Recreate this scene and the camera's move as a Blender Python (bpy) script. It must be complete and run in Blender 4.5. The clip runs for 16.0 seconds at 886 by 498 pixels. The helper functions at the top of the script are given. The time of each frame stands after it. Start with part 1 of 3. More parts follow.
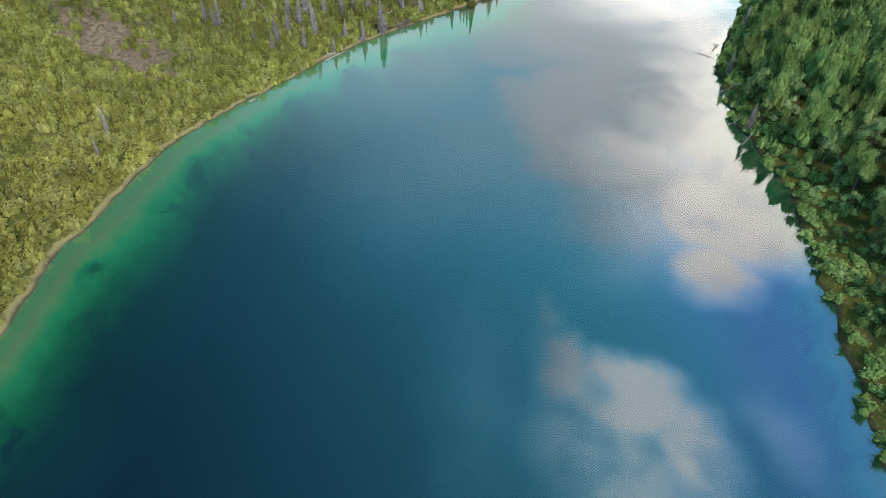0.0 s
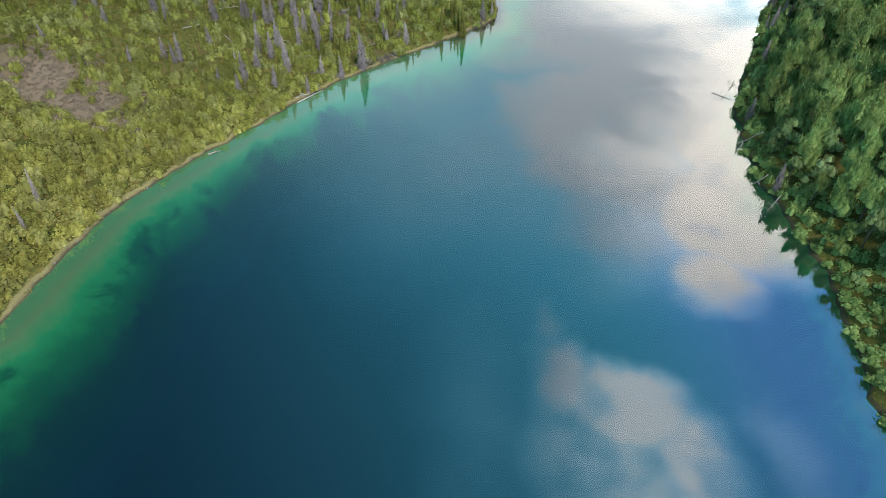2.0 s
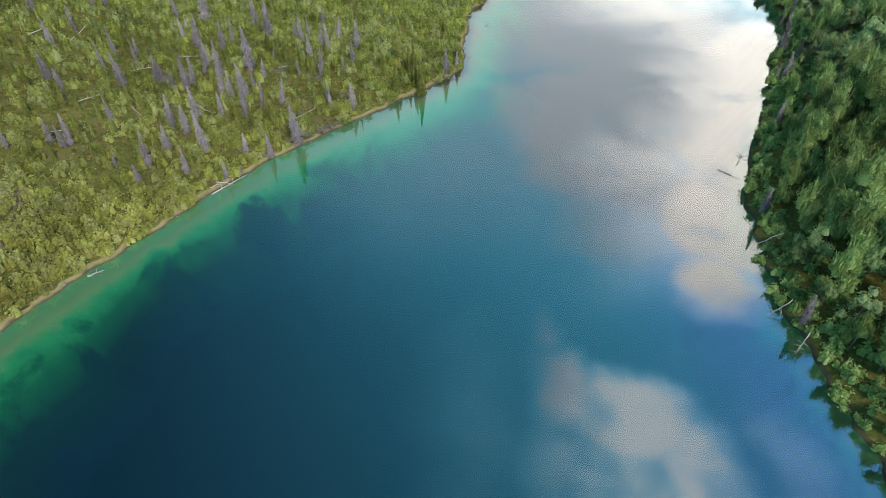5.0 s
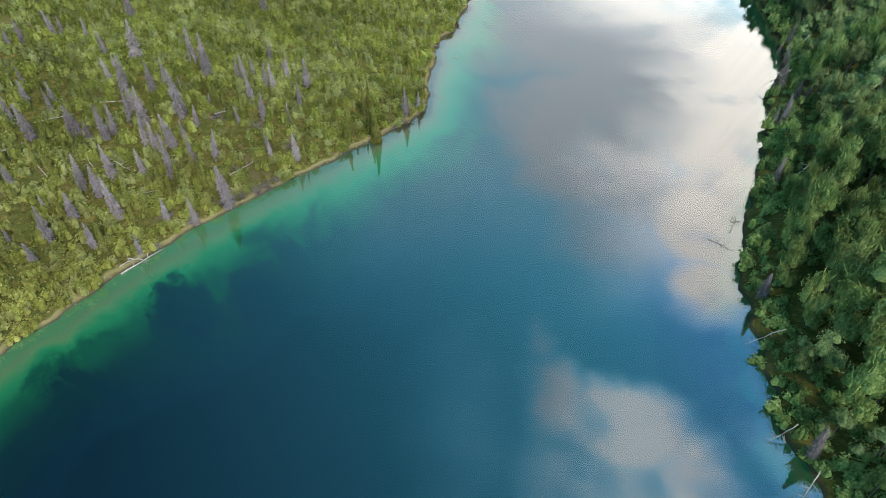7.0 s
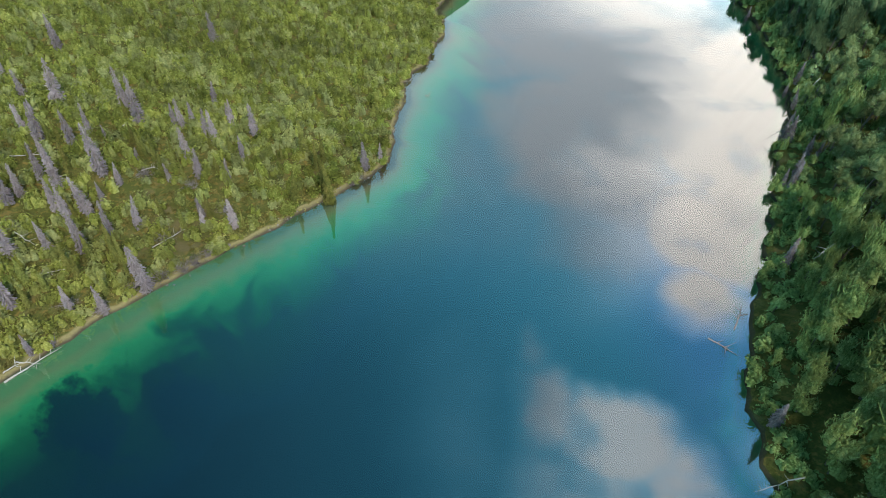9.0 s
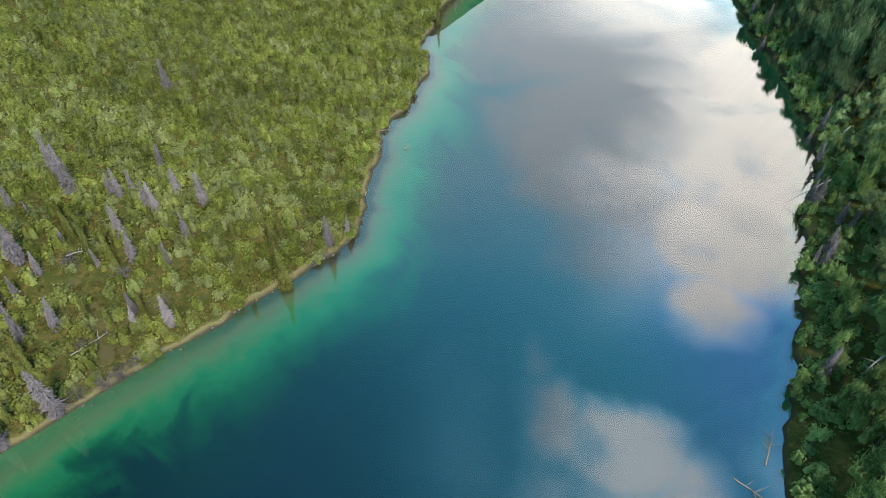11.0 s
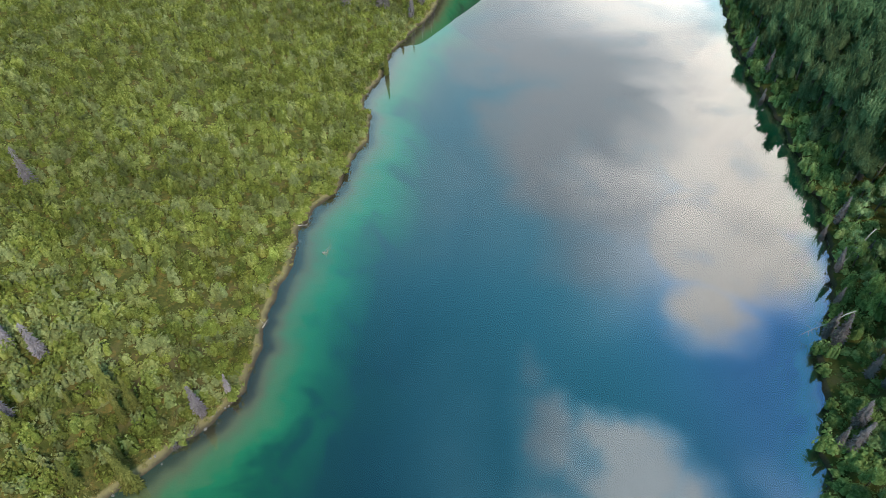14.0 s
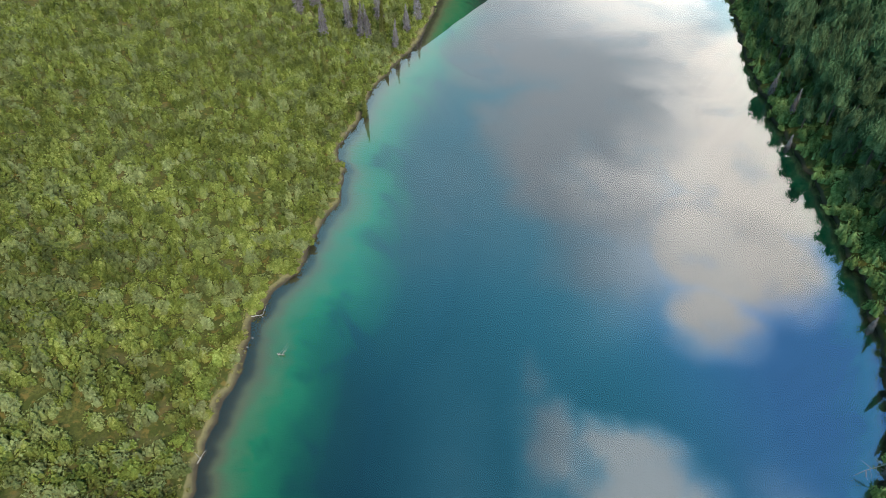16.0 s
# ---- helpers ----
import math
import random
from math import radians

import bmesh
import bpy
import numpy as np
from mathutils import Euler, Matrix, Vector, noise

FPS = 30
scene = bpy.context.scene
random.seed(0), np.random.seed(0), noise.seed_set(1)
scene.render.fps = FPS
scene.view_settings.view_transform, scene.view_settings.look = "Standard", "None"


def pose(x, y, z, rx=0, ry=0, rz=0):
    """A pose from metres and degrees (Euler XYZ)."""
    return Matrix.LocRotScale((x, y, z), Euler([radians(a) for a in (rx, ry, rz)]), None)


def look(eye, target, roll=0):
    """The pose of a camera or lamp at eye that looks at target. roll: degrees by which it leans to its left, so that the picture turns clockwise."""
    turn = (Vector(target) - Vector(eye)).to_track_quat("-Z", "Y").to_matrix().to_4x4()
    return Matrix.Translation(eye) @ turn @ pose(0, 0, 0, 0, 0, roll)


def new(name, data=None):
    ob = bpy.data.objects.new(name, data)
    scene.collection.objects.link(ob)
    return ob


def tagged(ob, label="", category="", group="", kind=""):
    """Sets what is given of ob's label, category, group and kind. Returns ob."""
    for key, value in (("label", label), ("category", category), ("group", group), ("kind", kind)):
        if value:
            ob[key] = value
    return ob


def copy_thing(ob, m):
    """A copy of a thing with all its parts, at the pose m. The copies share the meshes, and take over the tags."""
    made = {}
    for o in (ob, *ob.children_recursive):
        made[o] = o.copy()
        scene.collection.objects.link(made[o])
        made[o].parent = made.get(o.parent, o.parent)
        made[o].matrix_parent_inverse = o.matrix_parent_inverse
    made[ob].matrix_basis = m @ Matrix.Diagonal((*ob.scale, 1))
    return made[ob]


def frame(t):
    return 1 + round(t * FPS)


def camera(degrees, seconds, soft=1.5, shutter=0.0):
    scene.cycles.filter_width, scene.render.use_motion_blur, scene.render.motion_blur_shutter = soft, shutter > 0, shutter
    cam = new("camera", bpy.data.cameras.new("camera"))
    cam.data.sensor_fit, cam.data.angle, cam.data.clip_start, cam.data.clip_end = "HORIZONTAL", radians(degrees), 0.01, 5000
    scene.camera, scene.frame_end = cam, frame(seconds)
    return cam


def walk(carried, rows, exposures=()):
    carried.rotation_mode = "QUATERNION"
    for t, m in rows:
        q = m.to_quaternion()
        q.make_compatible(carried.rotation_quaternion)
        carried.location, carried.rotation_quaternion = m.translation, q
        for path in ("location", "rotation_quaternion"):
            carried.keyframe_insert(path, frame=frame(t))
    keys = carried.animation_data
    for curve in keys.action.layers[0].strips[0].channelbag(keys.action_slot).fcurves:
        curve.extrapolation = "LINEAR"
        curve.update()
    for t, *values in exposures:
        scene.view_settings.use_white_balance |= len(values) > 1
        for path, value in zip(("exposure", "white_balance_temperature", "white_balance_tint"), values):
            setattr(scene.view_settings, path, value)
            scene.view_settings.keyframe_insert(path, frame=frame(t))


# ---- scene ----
cam = camera(73.0, 16.0, soft=0.65)
PATH = [
    (0, (-0.228, -0.15, 42.749), (-0.223, 1.341, 41.417), 0.3),
    (0.5, (0.102, 3.203, 42.786), (0.11, 4.695, 41.454), 0.5),
    (1, (0.542, 6.677, 42.79), (0.55, 8.168, 41.457), 0.4),
    (1.5, (1.111, 10.172, 42.774), (1.119, 11.665, 41.443), 0.4),
    (2, (1.796, 13.611, 42.763), (1.802, 15.106, 41.435), 0.3),
    (2.5, (2.585, 17.049, 42.779), (2.587, 18.545, 41.452), 0.2),
    (3, (3.514, 20.5, 42.81), (3.509, 21.997, 41.485), -0.1),
    (3.2, (3.939, 21.93, 42.822), (3.931, 23.424, 41.493), -0.4),
    (5.3, (8.965, 37.173, 43.264), (8.971, 38.665, 41.932), -0.8),
    (5.5, (9.463, 38.498, 43.274), (9.47, 39.989, 41.941), -0.8),
    (6, (10.766, 41.746, 43.236), (10.776, 43.239, 41.906), -0.8),
    (6.5, (12.093, 45.092, 43.174), (12.107, 46.587, 41.845), -0.8),
    (7, (13.513, 48.52, 43.15), (13.531, 50.015, 41.821), -0.8),
    (7.5, (14.848, 51.957, 43.16), (14.875, 53.451, 41.832), -0.4),
    (8, (15.875, 55.343, 43.161), (15.91, 56.838, 41.833), -0.1),
    (8.5, (16.72, 58.798, 43.167), (16.759, 60.292, 41.838), 0.1),
    (9, (17.507, 62.271, 43.187), (17.547, 63.765, 41.858), 0.2),
    (9.2, (17.837, 63.684, 43.184), (17.877, 65.179, 41.856), 0.2),
    (11.3, (21.602, 77.648, 43.355), (21.625, 79.152, 42.036), -1.0),
    (11.5, (22.063, 79.021, 43.366), (22.086, 80.524, 42.047), -1.2),
    (12, (23.503, 82.539, 43.413), (23.524, 84.041, 42.093), -1.7),
    (12.5, (25.203, 86.124, 43.445), (25.226, 87.625, 42.123), -1.7),
    (13, (26.803, 89.587, 43.449), (26.831, 91.088, 42.128), -1.5),
    (13.5, (28.047, 93.073, 43.496), (28.08, 94.573, 42.173), -1.3),
    (14, (29.066, 96.491, 43.545), (29.1, 97.991, 42.222), -1.1),
    (14.5, (29.925, 99.874, 43.625), (29.958, 101.374, 42.302), -1.1),
    (15, (30.602, 103.407, 43.624), (30.635, 104.905, 42.3), -1.2),
    (15.5, (31.229, 106.904, 43.585), (31.26, 108.403, 42.262), -1.4),
    (16, (31.814, 110.256, 43.589), (31.843, 111.755, 42.266), -1.6),
]
walk(cam, [(t, look(eye, target, roll)) for t, eye, target, roll in PATH], [(0, 0.98), (8, 0.94), (16, 0.84)])

# ---------- world, sun, exposure ----------
SUN_AZIMUTH, SUN_ELEVATION = 156.0, 47.0  # degrees clockwise from +y, above the horizon
world = bpy.data.worlds.new("sky")
scene.world = world
world.use_nodes = True
wn = world.node_tree
sky = wn.nodes.new("ShaderNodeTexSky")
sky.sky_type = "NISHITA"
sky.sun_disc = False
sky.sun_elevation, sky.sun_rotation = radians(SUN_ELEVATION), radians(SUN_AZIMUTH)
sky.air_density, sky.dust_density, sky.ozone_density = 0.25, 0.05, 1.0
wn.nodes["Background"].inputs["Strength"].default_value = 0.05
wn.links.new(sky.outputs[0], wn.nodes["Background"].inputs["Color"])
sun_data = bpy.data.lights.new("sun", "SUN")
sun_data.energy, sun_data.angle, sun_data.color = 2.9, radians(10), (1.0, 0.93, 0.80)
sun = new("sun", sun_data)
_a, _e = radians(SUN_AZIMUTH), radians(SUN_ELEVATION)
TO_SUN = Vector((math.sin(_a) * math.cos(_e), math.cos(_a) * math.cos(_e), math.sin(_e)))
sun.matrix_world = look(TO_SUN * 300, (0, 0, 0))
SUN_GAP = (15 + 600 * TO_SUN.x / TO_SUN.z, 110 + 600 * TO_SUN.y / TO_SUN.z)  # where the cloud layer is open to the sun


# ---------- node helpers ----------
class Mat:
    """A node material under construction."""

    def __init__(self, name):
        self.m = bpy.data.materials.new(name)
        self.m.use_nodes = True
        self.t = self.m.node_tree
        self.t.nodes.clear()
        self.out = self.t.nodes.new("ShaderNodeOutputMaterial")

    def node(self, kind, **inputs):
        n = self.t.nodes.new("ShaderNode" + kind)
        for k, v in inputs.items():
            self.put(n.inputs[k.replace("_", " ")], v)
        return n

    def put(self, socket, v):
        if isinstance(v, bpy.types.NodeSocket):
            self.t.links.new(v, socket)
        else:
            socket.default_value = v

    def math(self, op, a, b=0.0, clamp=False):
        n = self.t.nodes.new("ShaderNodeMath")
        n.operation, n.use_clamp = op, clamp
        self.put(n.inputs[0], a)
        self.put(n.inputs[1], b)
        return n.outputs[0]

    def vmath(self, op, a, b):
        n = self.t.nodes.new("ShaderNodeVectorMath")
        n.operation = op
        self.put(n.inputs[0], a)
        self.put(n.inputs[1], b)
        return n.outputs["Value"] if op in ("LENGTH", "DISTANCE") else n.outputs["Vector"]

    def noise(self, vec, scale, detail=4.0, rough=0.55, distortion=0.0):
        n = self.node("TexNoise", Scale=scale, Detail=detail, Roughness=rough, Distortion=distortion)
        if vec is not None:
            self.put(n.inputs["Vector"], vec)
        return n.outputs["Fac"]

    def remap(self, v, a, b, c=0.0, d=1.0, smooth=True):
        n = self.t.nodes.new("ShaderNodeMapRange")
        n.interpolation_type = "SMOOTHSTEP" if smooth else "LINEAR"
        for i, x in enumerate((v, a, b, c, d)):
            self.put(n.inputs[i], x)
        return n.outputs[0]

    def mix(self, f, a, b):
        n = self.t.nodes.new("ShaderNodeMix")
        n.data_type = "RGBA"
        self.put(n.inputs[0], f)
        self.put(n.inputs[6], a if isinstance(a, bpy.types.NodeSocket) else (*a, 1))
        self.put(n.inputs[7], b if isinstance(b, bpy.types.NodeSocket) else (*b, 1))
        return n.outputs[2]

    def ramp(self, f, stops):
        n = self.t.nodes.new("ShaderNodeValToRGB")
        self.put(n.inputs[0], f)
        e = n.color_ramp.elements
        while len(e) < len(stops):
            e.new(0.5)
        for el, (p, c) in zip(e, stops):
            el.position, el.color = p, (*c, 1)
        return n.outputs[0]

    def position(self):
        return self.t.nodes.new("ShaderNodeNewGeometry").outputs["Position"]

    def principled(self, colour, rough, height=None, bump=0.3, dist=0.05):
        b = self.node("BsdfPrincipled", Roughness=rough)
        self.put(b.inputs["Base Color"], colour if isinstance(colour, bpy.types.NodeSocket) else (*colour, 1))
        if height is not None:
            n = self.node("Bump", Strength=bump, Distance=dist, Height=height)
            self.put(b.inputs["Normal"], n.outputs[0])
        return b

    def done(self, shader):
        self.t.links.new(shader.outputs[0], self.out.inputs["Surface"])
        return self.m


# ---------- the lake's plan ----------
# shoreline x at given y, left bank and right bank
LEFT = [(-900, -60), (-300, -52), (-60, -44), (20, -41.5), (35, -40.6), (47.6, -40.8), (51, -39.5), (61, -37.9), (67, -36.6), (71, -34.6), (75, -32.4),
        (81, -28.6), (87.7, -23.8), (95.3, -19), (101.6, -14), (105.6, -9.8), (111, -4.5), (114.6, 0), (118, 3.2), (121.3, 6.4), (125.4, 10.8),
        (128.5, 12.2), (133, 12.9), (137, 12.5), (144, 14), (149.5, 13.9), (154, 15), (157, 17.4), (165, 18.8), (169, 20.6), (176, 20.6), (181, 19),
        (189, 21.7), (198, 22.8), (207, 26.5), (216, 30.5), (228, 33), (238, 35), (300, 46), (600, 90), (1200, 150)]
RIGHT = [(-900, 60), (-300, 40), (-60, 31), (10, 32.3), (22, 33.5), (33, 35.9), (45, 38.7), (51, 39.8), (58, 41.5), (68, 40.8), (75, 41), (83, 42.5), (91, 44),
         (99, 47.4), (107, 51.8), (115, 56.2), (122, 60.3), (130, 63.8), (137, 68.6), (145, 72.6), (150, 74.4), (160, 76.8), (170, 78.7), (182, 80.4),
         (192, 82.3), (202, 84.9), (208, 86.2), (230, 93), (260, 101), (300, 112), (600, 190), (1200, 320)]


def shore_line(table, wob, seed):
    ys = np.concatenate([np.arange(-900, -60, 20.0), np.arange(-60, 300, 0.5), np.arange(300, 1200, 10.0)])
    xs = np.interp(ys, [r[0] for r in table], [r[1] for r in table])
    rough = [noise.noise((y * 0.45, seed, 0.0)) + 0.5 * noise.noise((y * 1.1, seed, 4.0)) for y in ys]
    return np.stack([xs + wob * np.array(rough), ys], 1)


LINE_L, LINE_R = shore_line(LEFT, 0.55, 3.1), shore_line(RIGHT, 0.9, 9.7)


def distance_to(line, x, y):
    d = np.full(x.shape, 1e9)
    for i in range(0, x.size, 4000):
        a = slice(i, i + 4000)
        d[a] = np.sqrt(((x[a, None] - line[None, :, 0]) ** 2 + (y[a, None] - line[None, :, 1]) ** 2).min(1))
    return d


def shore(x, y):
    """Metres inland (plus) or out in the water (minus), for the left and for the right bank."""
    x, y = np.asarray(x, float).ravel(), np.asarray(y, float).ravel()
    left = distance_to(LINE_L, x, y) * np.where(x < np.interp(y, LINE_L[:, 1], LINE_L[:, 0]), 1, -1)
    right = distance_to(LINE_R, x, y) * np.where(x > np.interp(y, LINE_R[:, 1], LINE_R[:, 0]), 1, -1)
    return left, right


def waves(x, y, scale, seed):
    """Smooth cheap undulation between about -1 and 1."""
    rng = np.random.RandomState(seed)
    out = np.zeros_like(x)
    for k in range(7):
        a, f, p = rng.uniform(0, 6.28), scale * rng.uniform(0.6, 2.2), rng.uniform(0, 6.28)
        out += np.sin((x * math.cos(a) + y * math.sin(a)) * f + p + 1.3 * np.sin((x * math.sin(a) - y * math.cos(a)) * f * 0.7 + p * 2))
    return out / 4.5


def smooth(v, a, b):
    t = np.clip((v - a) / (b - a), 0, 1)
    return t * t * (3 - 2 * t)


def height(x, y):
    x, y = np.asarray(x, float).ravel(), np.asarray(y, float).ravel()
    dl, dr = shore(x, y)
    # lake bed: a sandy shelf on the left that falls away, a steep dark side on the right
    out_l, out_r = np.maximum(-dl, 0), np.maximum(-dr, 0)
    shelf = 1.0 + 0.55 * waves(x, y, 0.075, 5) + 0.3 * waves(x, y, 0.21, 6)
    shelf = shelf * np.interp(y, [20, 45, 60, 85, 94, 125, 150, 210], [0.5, 0.6, 0.55, 0.75, 1.0, 0.9, 1.1, 1.0])
    left_bed = 0.24 * out_l + 0.25 * np.minimum(out_l, 1.4) + 9 * smooth(out_l / np.maximum(shelf, 0.3), 1.5, 19.0) + 0.12 * waves(x, y, 0.9, 8) * smooth(out_l, 0.5, 3)
    right_bed = 2.2 * out_r
    bed = -np.minimum(np.minimum(left_bed, right_bed), 10.5 + 0.3 * waves(x, y, 0.1, 2))
    in_l, in_r = np.maximum(dl, 0), np.maximum(dr, 0)
    lumps = 0.35 * waves(x, y, 0.35, 11) + 0.15 * waves(x, y, 1.1, 12)
    bank_l = 0.38 * smooth(in_l, 0, 0.7) + 0.06 * in_l + 0.14 * np.maximum(in_l - 3, 0) + smooth(in_l, 1, 8) * lumps + 1.0 * smooth(in_l, 10, 30) * waves(x, y, 0.09, 13)
    bank_l = np.where(in_l > 90, bank_l + 0.15 * (in_l - 90), bank_l)
    bank_r = 0.5 * smooth(in_r, 0, 0.6) + 0.30 * in_r + smooth(in_r, 1, 6) * lumps * 1.4
    bank_r = np.where(in_r > 60, bank_r - 0.18 * (in_r - 60), bank_r)
    z = np.where(dl > 0, bank_l, np.where(dr > 0, bank_r, bed))
    z = np.clip(z, -11, 260)
    # the mountain at the lake's far end
    ridge = np.clip(np.minimum(152 - 0.55 * (x - 35), 158), 0, 158) * smooth(x, -700, -150) + 6 * waves(x, y, 0.012, 21)
    z = z + np.maximum(ridge, 0) * smooth(y, 330, 640)
    # land closes the valley behind
    return z + 60 * smooth(-y, 260, 700)


# ---------- mesh helpers ----------
def mesh_of(name, verts, tris, material, shade=False):
    me = bpy.data.meshes.new(name)
    verts, tris = np.asarray(verts, np.float32), np.asarray(tris, np.int32)
    me.vertices.add(len(verts))
    me.vertices.foreach_set("co", verts.ravel())
    k = tris.shape[1]
    me.loops.add(tris.size)
    me.loops.foreach_set("vertex_index", tris.ravel())
    me.polygons.add(len(tris))
    me.polygons.foreach_set("loop_start", np.arange(0, tris.size, k, dtype=np.int32))
    me.polygons.foreach_set("loop_total", np.full(len(tris), k, np.int32))
    if shade:
        me.polygons.foreach_set("use_smooth", np.ones(len(tris), bool))
    me.update(calc_edges=True)
    me.materials.append(material)
    return me


def join(pieces):
    vs, fs, n = [], [], 0
    for v, f in pieces:
        vs.append(np.asarray(v, float))
        fs.append(np.asarray(f) + n)
        n += len(v)
    return np.concatenate(vs), np.concatenate(fs)


def tube(points, radii, sides=6):
    """A tapered limb along points, as triangles."""
    pts = [Vector(p) for p in points]
    vs, fs = [], []
    for i, (p, r) in enumerate(zip(pts, radii)):
        d = (pts[min(i + 1, len(pts) - 1)] - pts[max(i - 1, 0)]).normalized()
        u = d.cross(Vector((0.3, 0.9, 0.2))).normalized()
        w = d.cross(u)
        for k in range(sides):
            a = 2 * math.pi * k / sides
            vs.append(p + (u * math.cos(a) + w * math.sin(a)) * r)
    for i in range(len(pts) - 1):
        for k in range(sides):
            a, b = i * sides + k, i * sides + (k + 1) % sides
            c, d = a + sides, b + sides
            fs += [(a, b, d), (a, d, c)]
    for ring in (0, (len(pts) - 1) * sides):
        fs += [(ring, ring + k, ring + k + 1) if ring else (ring, ring + k + 1, ring + k) for k in range(1, sides - 1)]
    return np.array([tuple(v) for v in vs]), np.array(fs)


def leaves(rng, centres, normals, size, jitter=0.6):
    """One small three-cornered leaf spray at each centre, facing roughly its normal."""
    n = len(centres)
    nn = normals + jitter * rng.normal(size=(n, 3))
    nn /= np.linalg.norm(nn, axis=1)[:, None]
    u = np.cross(nn, rng.normal(size=(n, 3)))
    u /= np.linalg.norm(u, axis=1)[:, None]
    w = np.cross(nn, u)
    s = size * rng.uniform(0.6, 1.3, (n, 1))
    v = np.stack([centres + u * s, centres - 0.5 * u * s + 0.62 * w * s, centres - 0.5 * u * s - 0.62 * w * s], 1).reshape(-1, 3)
    return v, np.arange(3 * n).reshape(-1, 3)


def dome(rng, cx, cy, cz, r, h, rings=3, sides=7):
    """A lumpy leafy core: a closed cap of few faces."""
    vs, fs = [], []
    for i in range(rings):
        a = i / rings * math.pi / 2
        for k in range(sides):
            b = 2 * math.pi * (k + 0.5 * (i % 2)) / sides
            q = rng.uniform(0.8, 1.1)
            vs.append((cx + r * q * math.cos(a) * math.cos(b), cy + r * q * math.cos(a) * math.sin(b), cz + h * q * math.sin(a)))
    vs.append((cx, cy, cz + h))
    for i in range(rings - 1):
        for k in range(sides):
            a, b = i * sides + k, i * sides + (k + 1) % sides
            fs += [(a, b, a + sides), (b, b + sides, a + sides)]
    top = len(vs) - 1
    fs += [((rings - 1) * sides + k, (rings - 1) * sides + (k + 1) % sides, top) for k in range(sides)]
    return np.array(vs), np.array(fs)


def part(name, mesh, parent, label=""):
    ob = new(name, mesh)
    ob.parent = parent
    if label:
        tagged(ob, label)
    return ob


# ---------- materials ----------
def ground_material():
    m = Mat("ground")
    p = m.position()
    z = m.node("SeparateXYZ", Vector=p).outputs["Z"]
    big, mid, fine = m.noise(p, 0.06, 5), m.noise(p, 0.6, 5), m.noise(p, 5.0, 6, 0.65)
    moss = m.mix(m.remap(mid, 0.35, 0.65), (0.042, 0.052, 0.012), (0.085, 0.082, 0.022))
    moss = m.mix(m.remap(fine, 0.42, 0.62), moss, (0.045, 0.05, 0.014))
    moss = m.mix(m.remap(m.noise(p, 1.7, 4, 0.6), 0.5, 0.66), moss, (0.12, 0.088, 0.026))
    earth = m.mix(fine, (0.055, 0.048, 0.022), (0.11, 0.09, 0.042))
    land = m.mix(m.remap(m.math("ADD", m.math("MULTIPLY", big, 0.5), m.math("MULTIPLY", mid, 0.5)), 0.52, 0.66), moss, earth)
    # bare twiggy ground on the hillside
    turned = m.node("VectorRotate", Vector=p, Center=(-51.0, 90.0, 0.0), Axis=(0.0, 0.0, 1.0), Angle=radians(30.6)).outputs[0]
    spot = m.vmath("LENGTH", m.vmath("MULTIPLY", m.vmath("SUBTRACT", turned, (-51.0, 90.0, 0.0)), (0.72, 1.7, 0)), (0, 0, 0))
    spot = m.remap(m.math("ADD", spot, m.math("MULTIPLY", m.math("SUBTRACT", mid, 0.5), 9.0)), 5.0, 12.0, 1.0, 0.0)
    land = m.mix(m.math("MULTIPLY", spot, 0.85), land, m.mix(fine, (0.10, 0.07, 0.055), (0.20, 0.145, 0.11)))
    # pale grassy lip; dark waterline of wet mud and painted undercut shadow
    zz = m.math("ADD", z, m.math("MULTIPLY", m.math("SUBTRACT", mid, 0.5), 0.35))
    lip = m.mix(fine, (0.10, 0.088, 0.04), (0.21, 0.175, 0.085))
    right = m.remap(m.math("SUBTRACT", m.node("SeparateXYZ", Vector=p).outputs["X"], m.math("MULTIPLY", m.node("SeparateXYZ", Vector=p).outputs["Y"], 0.33)), -16, -8)
    lip = m.mix(right, lip, m.mix(fine, (0.03, 0.028, 0.015), (0.08, 0.07, 0.04)))
    land = m.mix(m.remap(zz, 0.31, 0.41), lip, land)
    land = m.mix(m.remap(zz, 0.02, m.remap(m.node("SeparateXYZ", Vector=p).outputs["Y"], 95, 130, 0.25, 0.34)), m.mix(fine, (0.025, 0.022, 0.016), (0.07, 0.055, 0.038)), land)
    # lake bed as sand, green shelf, blue deep: the water's absorption painted by depth
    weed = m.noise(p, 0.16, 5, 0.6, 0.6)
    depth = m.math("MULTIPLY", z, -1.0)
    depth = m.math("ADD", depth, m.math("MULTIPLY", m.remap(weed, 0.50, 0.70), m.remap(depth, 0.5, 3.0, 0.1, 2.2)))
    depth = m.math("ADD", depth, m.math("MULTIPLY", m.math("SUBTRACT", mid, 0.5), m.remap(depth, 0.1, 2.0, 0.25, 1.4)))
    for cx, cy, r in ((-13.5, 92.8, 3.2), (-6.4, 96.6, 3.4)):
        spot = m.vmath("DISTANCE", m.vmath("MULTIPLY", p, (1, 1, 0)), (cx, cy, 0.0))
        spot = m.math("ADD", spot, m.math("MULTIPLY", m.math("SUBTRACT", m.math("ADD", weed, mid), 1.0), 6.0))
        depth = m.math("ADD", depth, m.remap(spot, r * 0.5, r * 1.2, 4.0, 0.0))
